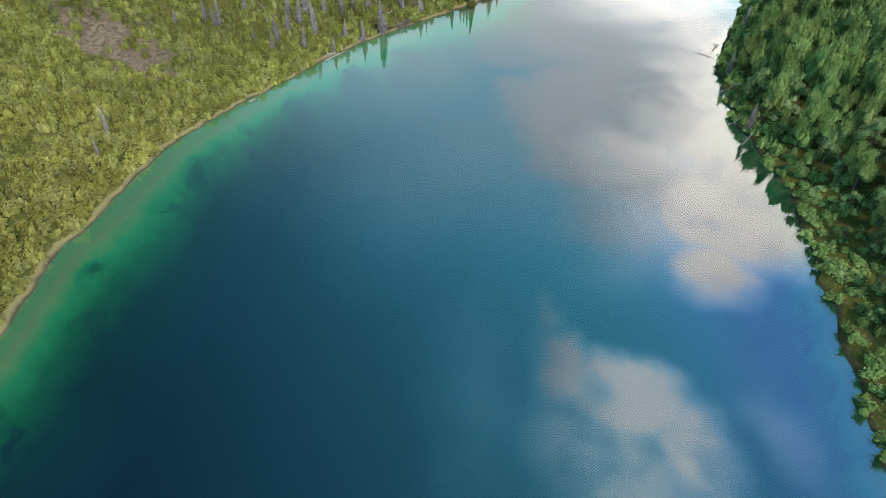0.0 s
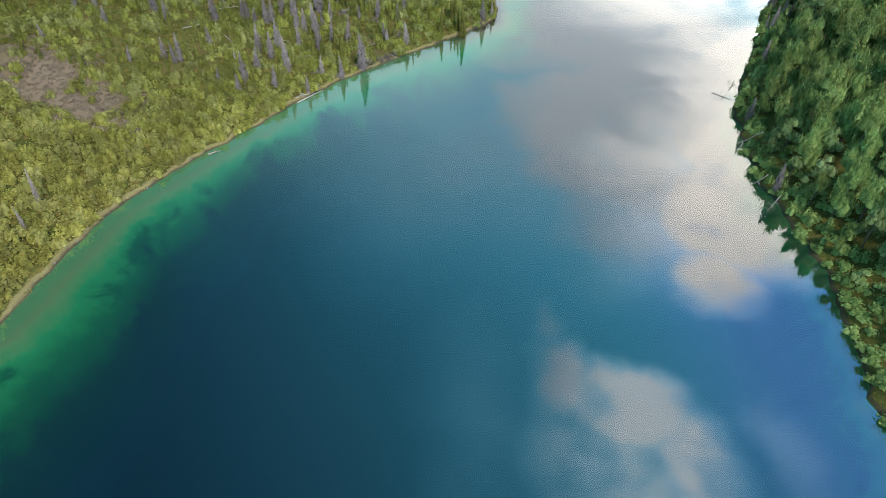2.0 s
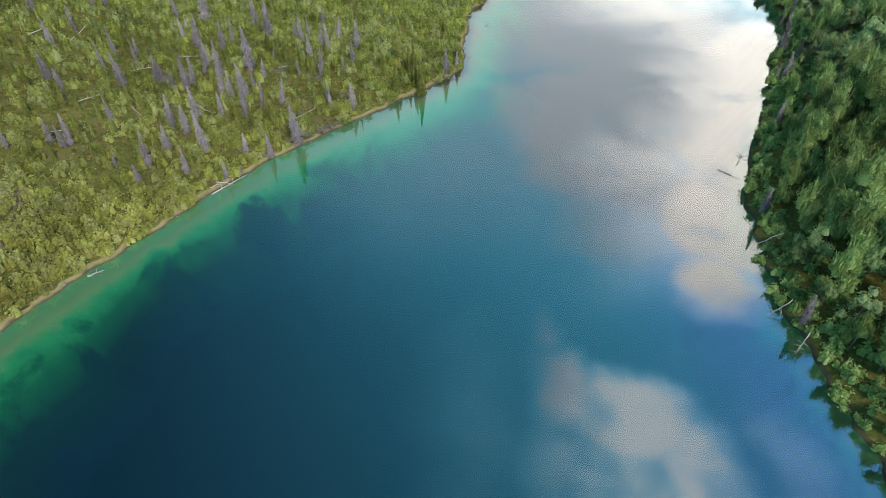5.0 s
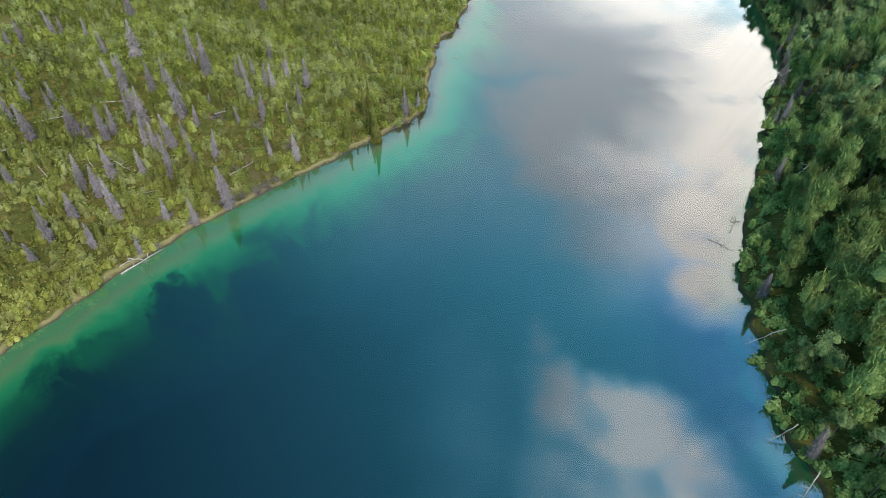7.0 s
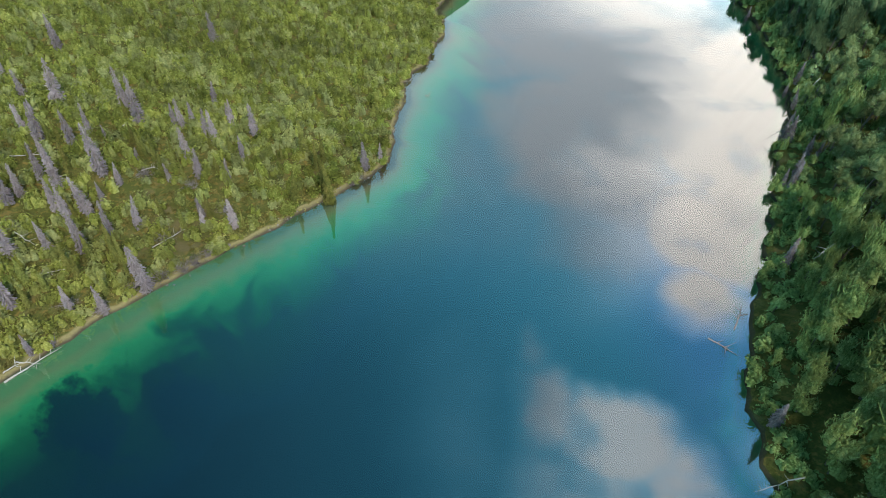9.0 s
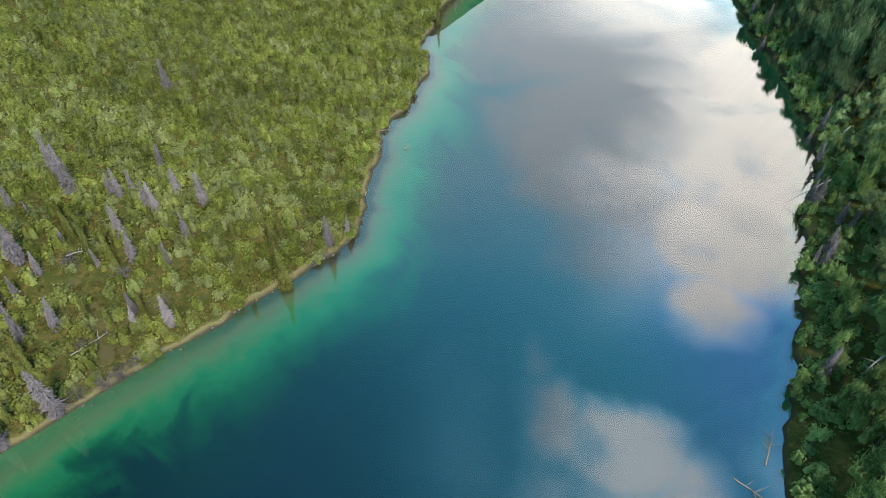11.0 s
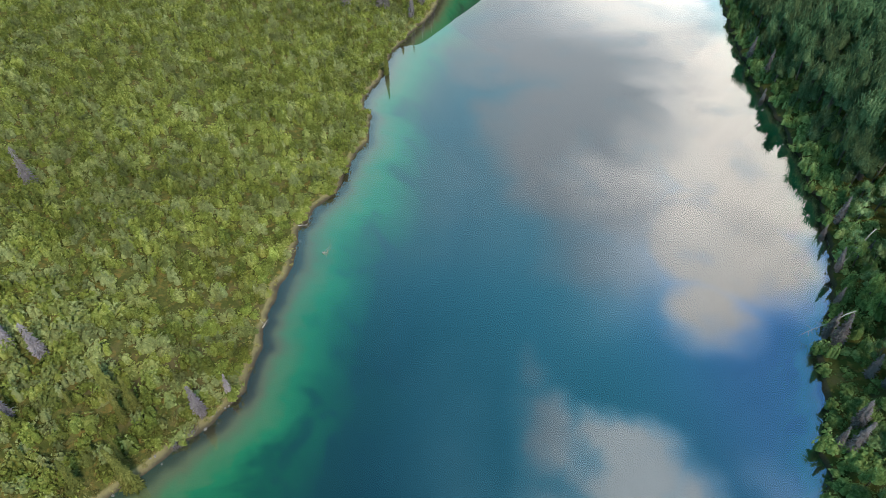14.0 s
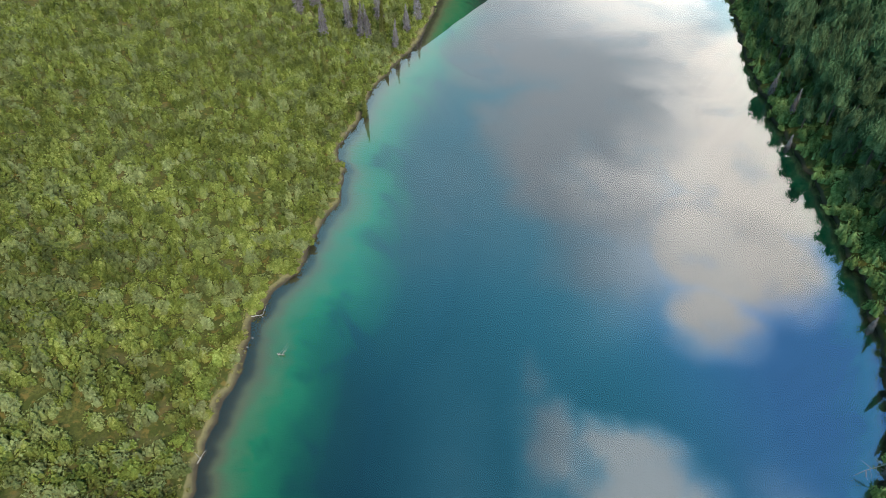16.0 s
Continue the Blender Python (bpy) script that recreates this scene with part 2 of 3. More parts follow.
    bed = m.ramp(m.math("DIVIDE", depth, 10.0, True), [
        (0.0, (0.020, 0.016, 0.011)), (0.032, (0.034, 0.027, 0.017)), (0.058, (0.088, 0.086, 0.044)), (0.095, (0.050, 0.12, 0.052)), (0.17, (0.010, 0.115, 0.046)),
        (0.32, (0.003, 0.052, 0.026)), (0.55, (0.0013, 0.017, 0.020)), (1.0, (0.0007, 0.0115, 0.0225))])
    # no mud flat where the bank is steeper
    firm = m.remap(m.node("SeparateXYZ", Vector=p).outputs["Y"], 100, 128, 1.0, 0.0)
    bed = m.mix(m.math("MULTIPLY", firm, m.remap(depth, 0.4, 1.05, 1.0, 0.0)), bed, (0.042, 0.115, 0.05))
    debris = m.remap(m.noise(p, 1.6, 4, 0.7), 0.60, 0.72)
    bed = m.mix(m.math("MULTIPLY", debris, m.remap(depth, 0.2, 2.5, 0.45, 0.0)), bed, (0.03, 0.035, 0.025))
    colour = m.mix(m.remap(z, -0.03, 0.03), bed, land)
    h = m.math("ADD", m.math("MULTIPLY", mid, 0.5), fine)
    b = m.principled(colour, 0.95, h, 0.6, 0.12)
    b.inputs["Specular IOR Level"].default_value = 0.04
    return m.done(b)


def water_material():
    m = Mat("water")
    facing = m.t.nodes.new("ShaderNodeLayerWeight")
    facing.inputs["Blend"].default_value = 0.5
    f = m.math("ADD", 0.15, m.math("MULTIPLY", m.math("POWER", facing.outputs["Facing"], 4.0), 0.85))
    gloss = m.node("BsdfGlossy", Color=(1, 1, 1, 1), Roughness=0.0)
    clear = m.node("BsdfTransparent", Color=(0.95, 0.98, 0.97, 1))
    mixed = m.node("MixShader", Fac=f)
    m.put(mixed.inputs[1], clear.outputs[0])
    m.put(mixed.inputs[2], gloss.outputs[0])
    return m.done(mixed)


def foliage_material(name, dark, light, tip, scale=0.5, through_light=0.3, tint=None, cell=0.75):
    """tint: a second, greyer or yellower colour that some plants of the kind take."""
    m = Mat(name)
    p = m.position()
    rnd = m.t.nodes.new("ShaderNodeNewGeometry").outputs["Random Per Island"]
    own = m.t.nodes.new("ShaderNodeObjectInfo").outputs["Random"]
    patch = m.noise(p, scale, 4, 0.6)
    fine = m.remap(m.noise(p, 7.0, 3, 0.6), 0.3, 0.7)
    v = m.math("ADD", m.math("MULTIPLY", rnd, 0.36), m.math("MULTIPLY", m.remap(patch, 0.3, 0.7), 0.36))
    v = m.math("ADD", v, m.math("MULTIPLY", fine, 0.28))
    c = m.ramp(v, [(0.0, dark), (0.55, light), (1.0, tip)])
    if tint:
        warped = m.vmath("ADD", p, m.vmath("MULTIPLY", m.node("TexNoise", Vector=p, Scale=1.2).outputs["Color"], (0.9, 0.9, 0.0)))
        plant_by_plant = m.node("TexVoronoi", Vector=m.vmath("MULTIPLY", warped, (1, 1, 0.15)), Scale=cell).outputs["Color"]
        split = m.node("SeparateColor", Color=plant_by_plant)
        c = m.mix(m.remap(split.outputs[0], 0.35, 1.0, 0.0, 0.75), c, m.mix(v, [0.3 * k for k in tint], tint))
        c = m.mix(m.remap(split.outputs[1], 0.3, 1.0, 0.0, 0.45), c, dark)
        # drier and yellower on the sunny slope at the near end of the lake
        dry = m.remap(m.node("SeparateXYZ", Vector=p).outputs["Y"], 50, 135, 0.5, 0.0)
        c = m.mix(dry, c, m.mix(v, (0.075, 0.062, 0.014), (0.36, 0.29, 0.075)))
    hue = m.node("HueSaturation", Color=c, Saturation=0.95)
    m.put(hue.inputs["Hue"], m.math("ADD", 0.485, m.math("MULTIPLY", own, 0.03)))
    broad = m.remap(m.noise(m.vmath("MULTIPLY", p, (1.0, 1.7, 1.0)), 0.055, 4, 0.6), 0.32, 0.68, 0.76, 1.18)
    m.put(hue.inputs["Value"], m.math("MULTIPLY", broad, m.math("ADD", 0.82, m.math("MULTIPLY", own, 0.36))))
    mixed = m.node("MixShader", Fac=through_light)
    m.put(mixed.inputs[1], m.node("BsdfDiffuse", Color=hue.outputs[0], Roughness=0.4).outputs[0])
    m.put(mixed.inputs[2], m.node("BsdfTranslucent", Color=hue.outputs[0]).outputs[0])
    return m.done(mixed)


def wood_material(name, a, b, rough=0.9):
    m = Mat(name)
    p = m.t.nodes.new("ShaderNodeTexCoord").outputs["Object"]
    n = m.noise(m.vmath("MULTIPLY", p, (6, 6, 1.2)), 2.0, 5, 0.65)
    big = m.noise(p, 0.8, 3)
    c = m.mix(m.remap(m.math("ADD", m.math("MULTIPLY", n, 0.6), m.math("MULTIPLY", big, 0.4)), 0.35, 0.65), a, b)
    return m.done(m.principled(c, rough, n, 0.5, 0.02))


def cloud_material():
    """Sky on a level layer: billowing cumulus with sunlit rims, grey undersides, a thin veil and blue gaps."""
    m = Mat("cloud")
    p = m.position()
    xyz = m.node("SeparateXYZ", Vector=p)
    px, py = xyz.outputs["X"], xyz.outputs["Y"]

    def warp(scale, detail, amount):
        c = m.node("TexNoise", Vector=p, Scale=scale, Detail=detail, Roughness=0.5).outputs["Color"]
        return m.vmath("MULTIPLY", m.vmath("SUBTRACT", c, (0.5, 0.5, 0.5)), (amount, amount * 1.3, 0))

    q = m.vmath("ADD", p, m.vmath("ADD", warp(0.004, 2.0, 70), warp(0.016, 3.0, 44)))
    # coarser folds for the far clouds
    far_q = m.vmath("ADD", p, m.vmath("ADD", warp(0.0022, 2.0, 240), warp(0.0075, 2.0, 95)))

    def blob(cx, cy, rx, ry, inner=0.55, outer=1.1, vec=None):
        v = m.vmath("MULTIPLY", m.vmath("SUBTRACT", vec or q, (cx, cy, 600.0)), (1 / rx, 1 / ry, 0))
        return m.remap(m.vmath("LENGTH", v, (0, 0, 0)), inner, outer, 1.0, 0.0)

    def most(*vals):
        r = vals[0]
        for v in vals[1:]:
            r = m.math("MAXIMUM", r, v)
        return r

    def times(*vals):
        r = vals[0]
        for v in vals[1:]:
            r = m.math("MULTIPLY", r, v)
        return r

    n = m.noise(p, 0.0042, 4, 0.55)
    fluff = m.noise(p, 0.011, 4, 0.55)
    # blue air, dark away from the sun and paler towards the horizon
    slant = m.math("ADD", m.math("MULTIPLY", px, 0.8), m.math("MULTIPLY", py, 0.5))
    air = m.math("ADD", 0.03, m.math("MULTIPLY", m.math("POWER", m.remap(slant, -120, 560, 0.0, 1.0, False), 1.3), 0.49))
    air_colour = m.mix(m.remap(px, 220, 500), (0.20, 0.98, 1.45), (0.27, 0.88, 1.95))
    air_colour = m.mix(m.remap(py, 650, 1150), air_colour, (0.50, 1.0, 1.25))
    # the great cloud
    body = most(blob(330, 1120, 240, 400, 0.45, 1.15, far_q), blob(500, 820, 170, 190, 0.6, 1.08), blob(640, 1080, 230, 330, 0.65, 1.08),
                blob(420, 670, 95, 90, 0.3, 1.1), blob(800, 1380, 360, 430, 0.6, 1.1, far_q), blob(470, 1290, 270, 330, 0.5, 1.1, far_q), times(blob(320, 800, 230, 200, 0.1, 1.1), 0.75), blob(470, 1650, 560, 520, 0.4, 1.1, far_q), blob(560, 2500, 1900, 900, 0.6, 1.1, far_q))
    body = times(body, m.remap(fluff, 0.25, 0.5, 0.86, 1.0))
    veil = most(times(blob(60, 950, 330, 420, 0.0, 1.15, far_q), m.math("MULTIPLY", n, 0.75)), times(blob(-40, 1500, 520, 560, 0.1, 1.2, far_q), 0.6),
                times(blob(45, 430, 90, 260, 0.0, 1.2), m.math("MULTIPLY", fluff, 0.46)), times(blob(245, 690, 150, 100, 0.0, 1.2), 0.3), times(blob(150, 860, 280, 280, 0.0, 1.15), 0.34))
    # the small cloud near the zenith, its upper rim sharp and its body thinning downward
    head = most(blob(236, 452, 94, 84, 0.55, 1.05), blob(165, 488, 62, 92, 0.2, 1.1), blob(295, 372, 60, 110, 0.3, 1.1), times(blob(158, 575, 30, 62, 0.0, 1.2), 0.6))
    trail = times(blob(195, 345, 145, 190, 0.2, 1.12), m.remap(fluff, 0.3, 0.62, 0.45, 1.0))
    puff = most(times(head, m.remap(fluff, 0.32, 0.56, 0.6, 1.0)), times(trail, 0.8))
    wisp = times(blob(395, 395, 55, 120, 0.0, 1.2), m.remap(fluff, 0.4, 0.65, 0.0, 0.25))
    gap = m.math("SUBTRACT", 1.0, times(blob(890, 2000, 90, 240, 0.2, 1.1, far_q), 0.75))
    cover = most(times(body, gap), veil, times(puff, 0.86), wisp)
    # sunlit parts: the side towards the sun and the far bank
    ratio = m.math("DIVIDE", px, m.math("MAXIMUM", py, 60.0))
    lit = most(times(m.remap(m.math("ADD", ratio, m.math("MULTIPLY", m.math("SUBTRACT", n, 0.5), 0.3)), 0.26, 0.54), m.remap(py, 560, 1050, 0.62, 1.0)),
               blob(820, 1920, 560, 420, 0.1, 1.1, far_q), times(blob(236, 462, 110, 80, 0.2, 1.1), 0.62), times(trail, 0.40), times(blob(395, 650, 110, 70, 0.2, 1.1), 0.5))
    fold = most(blob(455, 1200, 115, 200, 0.72, 1.04), times(blob(560, 860, 60, 70, 0.5, 1.05), 0.6), times(blob(250, 1480, 150, 190, 0.6, 1.08, far_q), 0.7))
    lit = m.math("SUBTRACT", lit, m.math("MULTIPLY", fold, 0.22), True)
    lit = m.math("MULTIPLY", lit, m.remap(fluff, 0.28, 0.6, 0.86, 1.08))
    grey = m.mix(m.remap(py, 500, 1150), (0.66, 0.75, 0.80), (0.74, 0.81, 0.85))
    grey = m.mix(m.remap(cover, 0.15, 0.75), (0.32, 0.72, 0.90), grey)
    colour = m.mix(lit, grey, (1.0, 0.95, 0.87))
    power = m.remap(lit, 0.0, 1.0, 0.80, 1.75, False)
    # added broken cloud over the sky's unseen rest, glowing as fill light, open sunward
    fill_cloud = m.remap(m.vmath("LENGTH", m.vmath("MULTIPLY", m.vmath("SUBTRACT", p, (0.0, 1100.0, 600.0)), (1 / 1100, 1 / 1400, 0)), (0, 0, 0)), 0.8, 1.25)
    sunny = m.remap(m.vmath("DISTANCE", p, (SUN_GAP[0], SUN_GAP[1], 600.0)), 230, 460)
    power = m.math("ADD", power, m.math("MULTIPLY", fill_cloud, 1.3))
    cover = most(cover, times(fill_cloud, m.remap(m.noise(p, 0.0016, 4, 0.55), 0.36, 0.56)))
    total = m.node("Emission", Color=m.mix(cover, air_colour, colour), Strength=m.math("ADD", m.math("MULTIPLY", cover, power), m.math("MULTIPLY", m.math("SUBTRACT", 1.0, cover), air)))
    alpha = times(most(cover, m.remap(slant, -150, 450, 0.8, 1.0)), sunny)
    mixed = m.node("MixShader", Fac=alpha)
    m.put(mixed.inputs[1], m.node("BsdfTransparent").outputs[0])
    m.put(mixed.inputs[2], total.outputs[0])
    m.m.cycles.emission_sampling = "NONE"
    return m.done(mixed)


GROUND, WATER, CLOUD = ground_material(), water_material(), cloud_material()
SHRUB = foliage_material("willow_leaves", (0.030, 0.040, 0.009), (0.158, 0.182, 0.030), (0.35, 0.37, 0.10), 0.35, tint=(0.30, 0.325, 0.14))
POPLAR = foliage_material("poplar_leaves", (0.040, 0.075, 0.026), (0.175, 0.255, 0.075), (0.39, 0.47, 0.19), 0.25, 0.4)
# darker copy of POPLAR for the shaded stretch of the bank
DEEP = foliage_material("dark_cottonwood_leaves", (0.022, 0.046, 0.024), (0.082, 0.135, 0.058), (0.21, 0.28, 0.14), 0.25, 0.3)
ALDER = foliage_material("alder_leaves", (0.038, 0.070, 0.028), (0.165, 0.235, 0.09), (0.39, 0.46, 0.24), 0.25, 0.4)
SPRUCE = foliage_material("spruce_needles", (0.042, 0.05, 0.013), (0.118, 0.124, 0.028), (0.225, 0.215, 0.06), 0.6)
DEADWOOD = foliage_material("dead_twigs", (0.10, 0.083, 0.088), (0.20, 0.172, 0.182), (0.31, 0.275, 0.285), 0.6)
HEATH = foliage_material("heath_leaves", (0.062, 0.062, 0.017), (0.145, 0.142, 0.036), (0.24, 0.205, 0.065), 0.5)
SEDGE = foliage_material("sedge", (0.09, 0.08, 0.022), (0.20, 0.175, 0.055), (0.32, 0.27, 0.11), 0.5)
SCRUB = foliage_material("scrub_twigs", (0.085, 0.062, 0.052), (0.18, 0.138, 0.112), (0.27, 0.21, 0.16), 0.5)
BARK = wood_material("bark", (0.06, 0.05, 0.04), (0.14, 0.12, 0.10))
SILVER = wood_material("weathered_wood", (0.18, 0.165, 0.15), (0.38, 0.36, 0.335))
ROOT = wood_material("driftwood", (0.12, 0.10, 0.085), (0.30, 0.27, 0.24))


# ---------- ground, water, clouds ----------
def spread(fine_a, fine_b, step, far_a, far_b):
    low, high, s = [], [], step
    v = fine_a
    while v > far_a:
        s *= 1.18
        v -= s
        low.append(v)
    v, s = fine_b, step
    while v < far_b:
        s *= 1.18
        v += s
        high.append(v)
    return np.array(low[::-1] + list(np.arange(fine_a, fine_b + 0.01, step)) + high)


gx, gy = spread(-85, 115, 1.0, -3000, 3000), spread(12, 245, 1.0, -3000, 3000)
GX, GY = np.meshgrid(gx, gy)
GZ = height(GX, GY)
nx, ny = len(gx), len(gy)
idx = np.arange(nx * ny).reshape(ny, nx)
quads = np.stack([idx[:-1, :-1], idx[:-1, 1:], idx[1:, 1:], idx[1:, :-1]], -1).reshape(-1, 4)
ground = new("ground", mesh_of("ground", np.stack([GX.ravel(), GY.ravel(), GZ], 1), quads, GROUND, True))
tagged(ground, "mossy hillside banks running down into a sandy, weedy lake bed with water tint painted by depth", "ground", kind="structure")
water = new("water", mesh_of("water", [(-400, -900, 0), (500, -900, 0), (500, 900, 0), (-400, 900, 0)], [(0, 1, 2, 3)], WATER))
tagged(water, "calm clear turquoise lake water mirroring a cloudy sky", "lake", kind="structure")
clouds = new("backdrop_clouds", mesh_of("clouds", [(-6000, -6000, 600), (-6000, 6000, 600), (6000, 6000, 600), (6000, -6000, 600)], [(0, 1, 2, 3)], CLOUD))
tagged(clouds, "broken white and grey clouds with blue gaps", "sky", kind="structure")


# ---------- plants ----------
def shrub_shape(seed):
    rng = np.random.RandomState(seed)
    pieces = []
    for k in range(4):
        a, r = k * 1.75 + rng.uniform(-0.5, 0.5), (rng.uniform(0.3, 0.6) if k else 0.05)
        s = rng.uniform(0.38, 0.56)
        cx, cy, h = r * math.cos(a), r * math.sin(a), rng.uniform(0.75, 1.15) * (1.15 - 0.45 * r)
        pieces.append(dome(rng, cx, cy, 0.0, s * 0.72, h * 0.84, 2, 5))
        n = 22
        th, ph = rng.uniform(0, 6.28, n), np.arcsin(rng.uniform(0.1, 1, n))
        nrm = np.stack([np.cos(ph) * np.cos(th), np.cos(ph) * np.sin(th), np.sin(ph)], 1)
        c = np.array([cx, cy, h * 0.25]) + nrm * np.array([s, s, h * 0.75]) * rng.uniform(0.88, 1.15, (n, 1))
        pieces.append(leaves(rng, c, nrm + np.array([0, 0, 0.3]), 0.142, 0.5))
    return join(pieces)


def scatter(rng, shapes, places):
    """Many copies of a few shapes in one pair of arrays; places: x, y, z, width, height."""
    pieces = []
    for x, y, z, w, h in places:
        v, f = shapes[rng.randint(len(shapes))]
        a = rng.uniform(0, 6.28)
        c, s = math.cos(a) * w, math.sin(a) * w
        pieces.append((np.stack([x + c * v[:, 0] - s * v[:, 1], y + s * v[:, 0] + c * v[:, 1], z + h * v[:, 2]], 1), f))
    return join(pieces)


def jittered(rng, x0, x1, y0, y1, step):
    xs, ys = np.meshgrid(np.arange(x0, x1, step), np.arange(y0, y1, step))
    xs, ys = xs.ravel() + rng.uniform(-0.5, 0.5, xs.size) * step, ys.ravel() + rng.uniform(-0.5, 0.5, ys.size) * step
    return xs, ys


def patch(x, y):
    """About 10 at the rim of the leafless patch on the hillside, which runs down the slope."""
    a, b = 0.86 * (x + 51) - 0.51 * (y - 90), 0.51 * (x + 51) + 0.86 * (y - 90)
    return np.hypot(0.72 * a, 1.7 * b) + 2.2 * waves(x, y, 0.5, 33)


rng = np.random.RandomState(7)
SHRUBS = [shrub_shape(s) for s in range(8)]
sx, sy = jittered(rng, -105, 45, 22, 262, 1.27)
dl, _ = shore(sx, sy)
clear_n = waves(sx, sy, 0.16, 31) + 0.6 * waves(sx, sy, 0.5, 32)
woods = smooth(sy, 92, 100) * (1 - smooth(sy + 0.25 * sx, 119, 128)) * smooth(-sx, -12, 6)
edge = np.interp(sy, [22, 50, 70, 98, 118, 135, 154, 184, 213, 262], [-52, -56, -66, -80, -76, -68, -56, -50, -48, -46])
keep = (dl > 0.6 + 0.4 * waves(sx, sy, 0.8, 36)) & (dl < 95) & (rng.uniform(size=sx.size) < np.clip(0.97 + 0.22 * clear_n - 0.42 * woods, 0.2, 1.0) * np.where(sx > edge, 1, 0.12))
bare = patch(sx, sy)
keep &= (bare > 8.5) | (rng.uniform(size=sx.size) < 0.12)
sx, sy, dl = sx[keep], sy[keep], dl[keep]
sz = height(sx, sy)
sw = rng.uniform(0.84, 1.42, sx.size) * (1 + 0.35 * smooth(waves(sx, sy, 0.3, 35), 0.2, 0.9))
sh = sw * rng.uniform(0.7, 1.3, sx.size) * np.clip(0.5 + dl / 5, 0.55, 1.0)
near = (sy > 112) & (sy < 150) & (dl < 9)
order = np.where(near)[0][:280]
chosen = np.zeros(sx.size, bool)
chosen[order] = True
rest = [(sx[i], sy[i], sz[i] - 0.12, sw[i], sh[i]) for i in np.where(~chosen)[0]]
v, f = scatter(rng, SHRUBS, rest)
tagged(new("shrub_thicket", mesh_of("shrub_thicket", v, f, SHRUB, True)), "dense low green willow shrubs covering the hillside", "shrubs", kind="stuff")
hx, hy = jittered(rng, -78, 8, 94, 140, 1.05)
dh, _ = shore(hx, hy)
ok = (dh > 0.5) & (rng.uniform(size=hx.size) < 0.75 * (smooth(hy, 92, 100) * (1 - smooth(hy + 0.25 * hx, 119, 130))))
hx, hy = hx[ok], hy[ok]
v, f = scatter(rng, [shrub_shape(s)[:1] + (shrub_shape(s)[1][::2],) for s in range(30, 34)], [(x, y, z - 0.06, w, w * 0.8) for x, y, z, w in zip(hx, hy, height(hx, hy), rng.uniform(0.3, 0.62, hx.size))])
tagged(new("heath", mesh_of("heath", v, f, HEATH)), "knee-high olive heath plants between the spruces", "shrubs", kind="stuff")
ex, ey = jittered(rng, -50, 45, 22, 250, 0.62)
de, _ = shore(ex, ey)
ok = (de > 0.22) & (de < 2.4) & (rng.uniform(size=ex.size) < 0.6)
ex, ey, de = ex[ok], ey[ok], de[ok]
v, f = scatter(rng, [shrub_shape(s)[:1] + (shrub_shape(s)[1][::3],) for s in range(34, 38)], [(x, y, z - 0.05, w, w * 0.7) for x, y, z, w in zip(ex, ey, height(ex, ey), rng.uniform(0.22, 0.5, ex.size) * np.clip(0.6 + de * 0.3, 0, 1.2))])
tagged(new("shore_grass", mesh_of("shore_grass", v, f, SEDGE)), "tufts of dry yellow-green sedge along the shore", "grass", kind="stuff")
bx, by = jittered(rng, -70, -32, 72, 106, 0.62)
db = patch(bx, by)
ok = (db < 11.5) & (rng.uniform(size=bx.size) < 0.9)
bx, by = bx[ok], by[ok]
v, f = scatter(rng, [shrub_shape(s)[:1] + (shrub_shape(s)[1][::2],) for s in range(38, 42)], [(x, y, z - 0.08, w, w * 0.7) for x, y, z, w in zip(bx, by, height(bx, by), rng.uniform(0.3, 0.62, bx.size))])
tagged(new("bare_scrub", mesh_of("bare_scrub", v, f, SCRUB)), "leafless purple-brown scrub on a patch of hillside", "shrubs", kind="stuff")
SHRUB_MESHES = [mesh_of("shrub", *s, SHRUB, True) for s in SHRUBS]
for i in order:
    ob = new("shrub", SHRUB_MESHES[rng.randint(8)])
    ob.matrix_world = pose(sx[i], sy[i], sz[i] - 0.12, 0, 0, rng.uniform(0, 360)) @ Matrix.Diagonal((sw[i], sw[i], sh[i], 1))
    tagged(ob, "low rounded green willow shrub on the lake bank", "shrub", "shrubs along the shore")


def spruce_parts(seed, dead):
    """A narrow northern spruce one metre high: its trunk, and its sprays of needles or bare twigs."""
    rng = np.random.RandomState(seed)
    lean = rng.uniform(-0.02, 0.02, 2)
    trunk = tube([(0, 0, -0.03), (lean[0], lean[1], 0.5), (2 * lean[0], 2 * lean[1], 1.0)], [0.016, 0.010, 0.002], 6)
    cs, us = [], []
    tiers = 34 if dead else 38
    for t in range(tiers):
        q = 0.06 + 0.93 * t / tiers
        reach = (0.125 * min(1.0, 0.35 + 3.5 * q) if dead else 0.13) * (1 - q) ** (0.6 if dead else 0.7) * rng.uniform(0.65, 1.15) + 0.012
        for k in range((19 if dead else 12) if q < 0.7 else 9):
            a = rng.uniform(0, 6.28)
            r = reach * rng.uniform(0.55, 1.1)
            cs.append((math.cos(a), math.sin(a), q, r))
    vs, fs = [], []
    for c, s, q, r in cs:
        o = np.array([2 * lean[0] * q, 2 * lean[1] * q, q])
        tipp = o + np.array([c * r, s * r, -r * rng.uniform(0.15, 0.6)])
        side = np.array([-s, c, 0]) * (0.0065 if dead else 0.017) * rng.uniform(0.7, 1.4)
        up = np.array([0, 0, 0.010 if dead else 0.02])
        n = len(vs)
        midp = o * 0.4 + tipp * 0.6
        vs += [o + up, midp + side, tipp, midp - side]
        fs += [(n, n + 1, n + 2), (n, n + 2, n + 3)]
        if not dead or rng.uniform() < 0.7:
            n = len(vs)
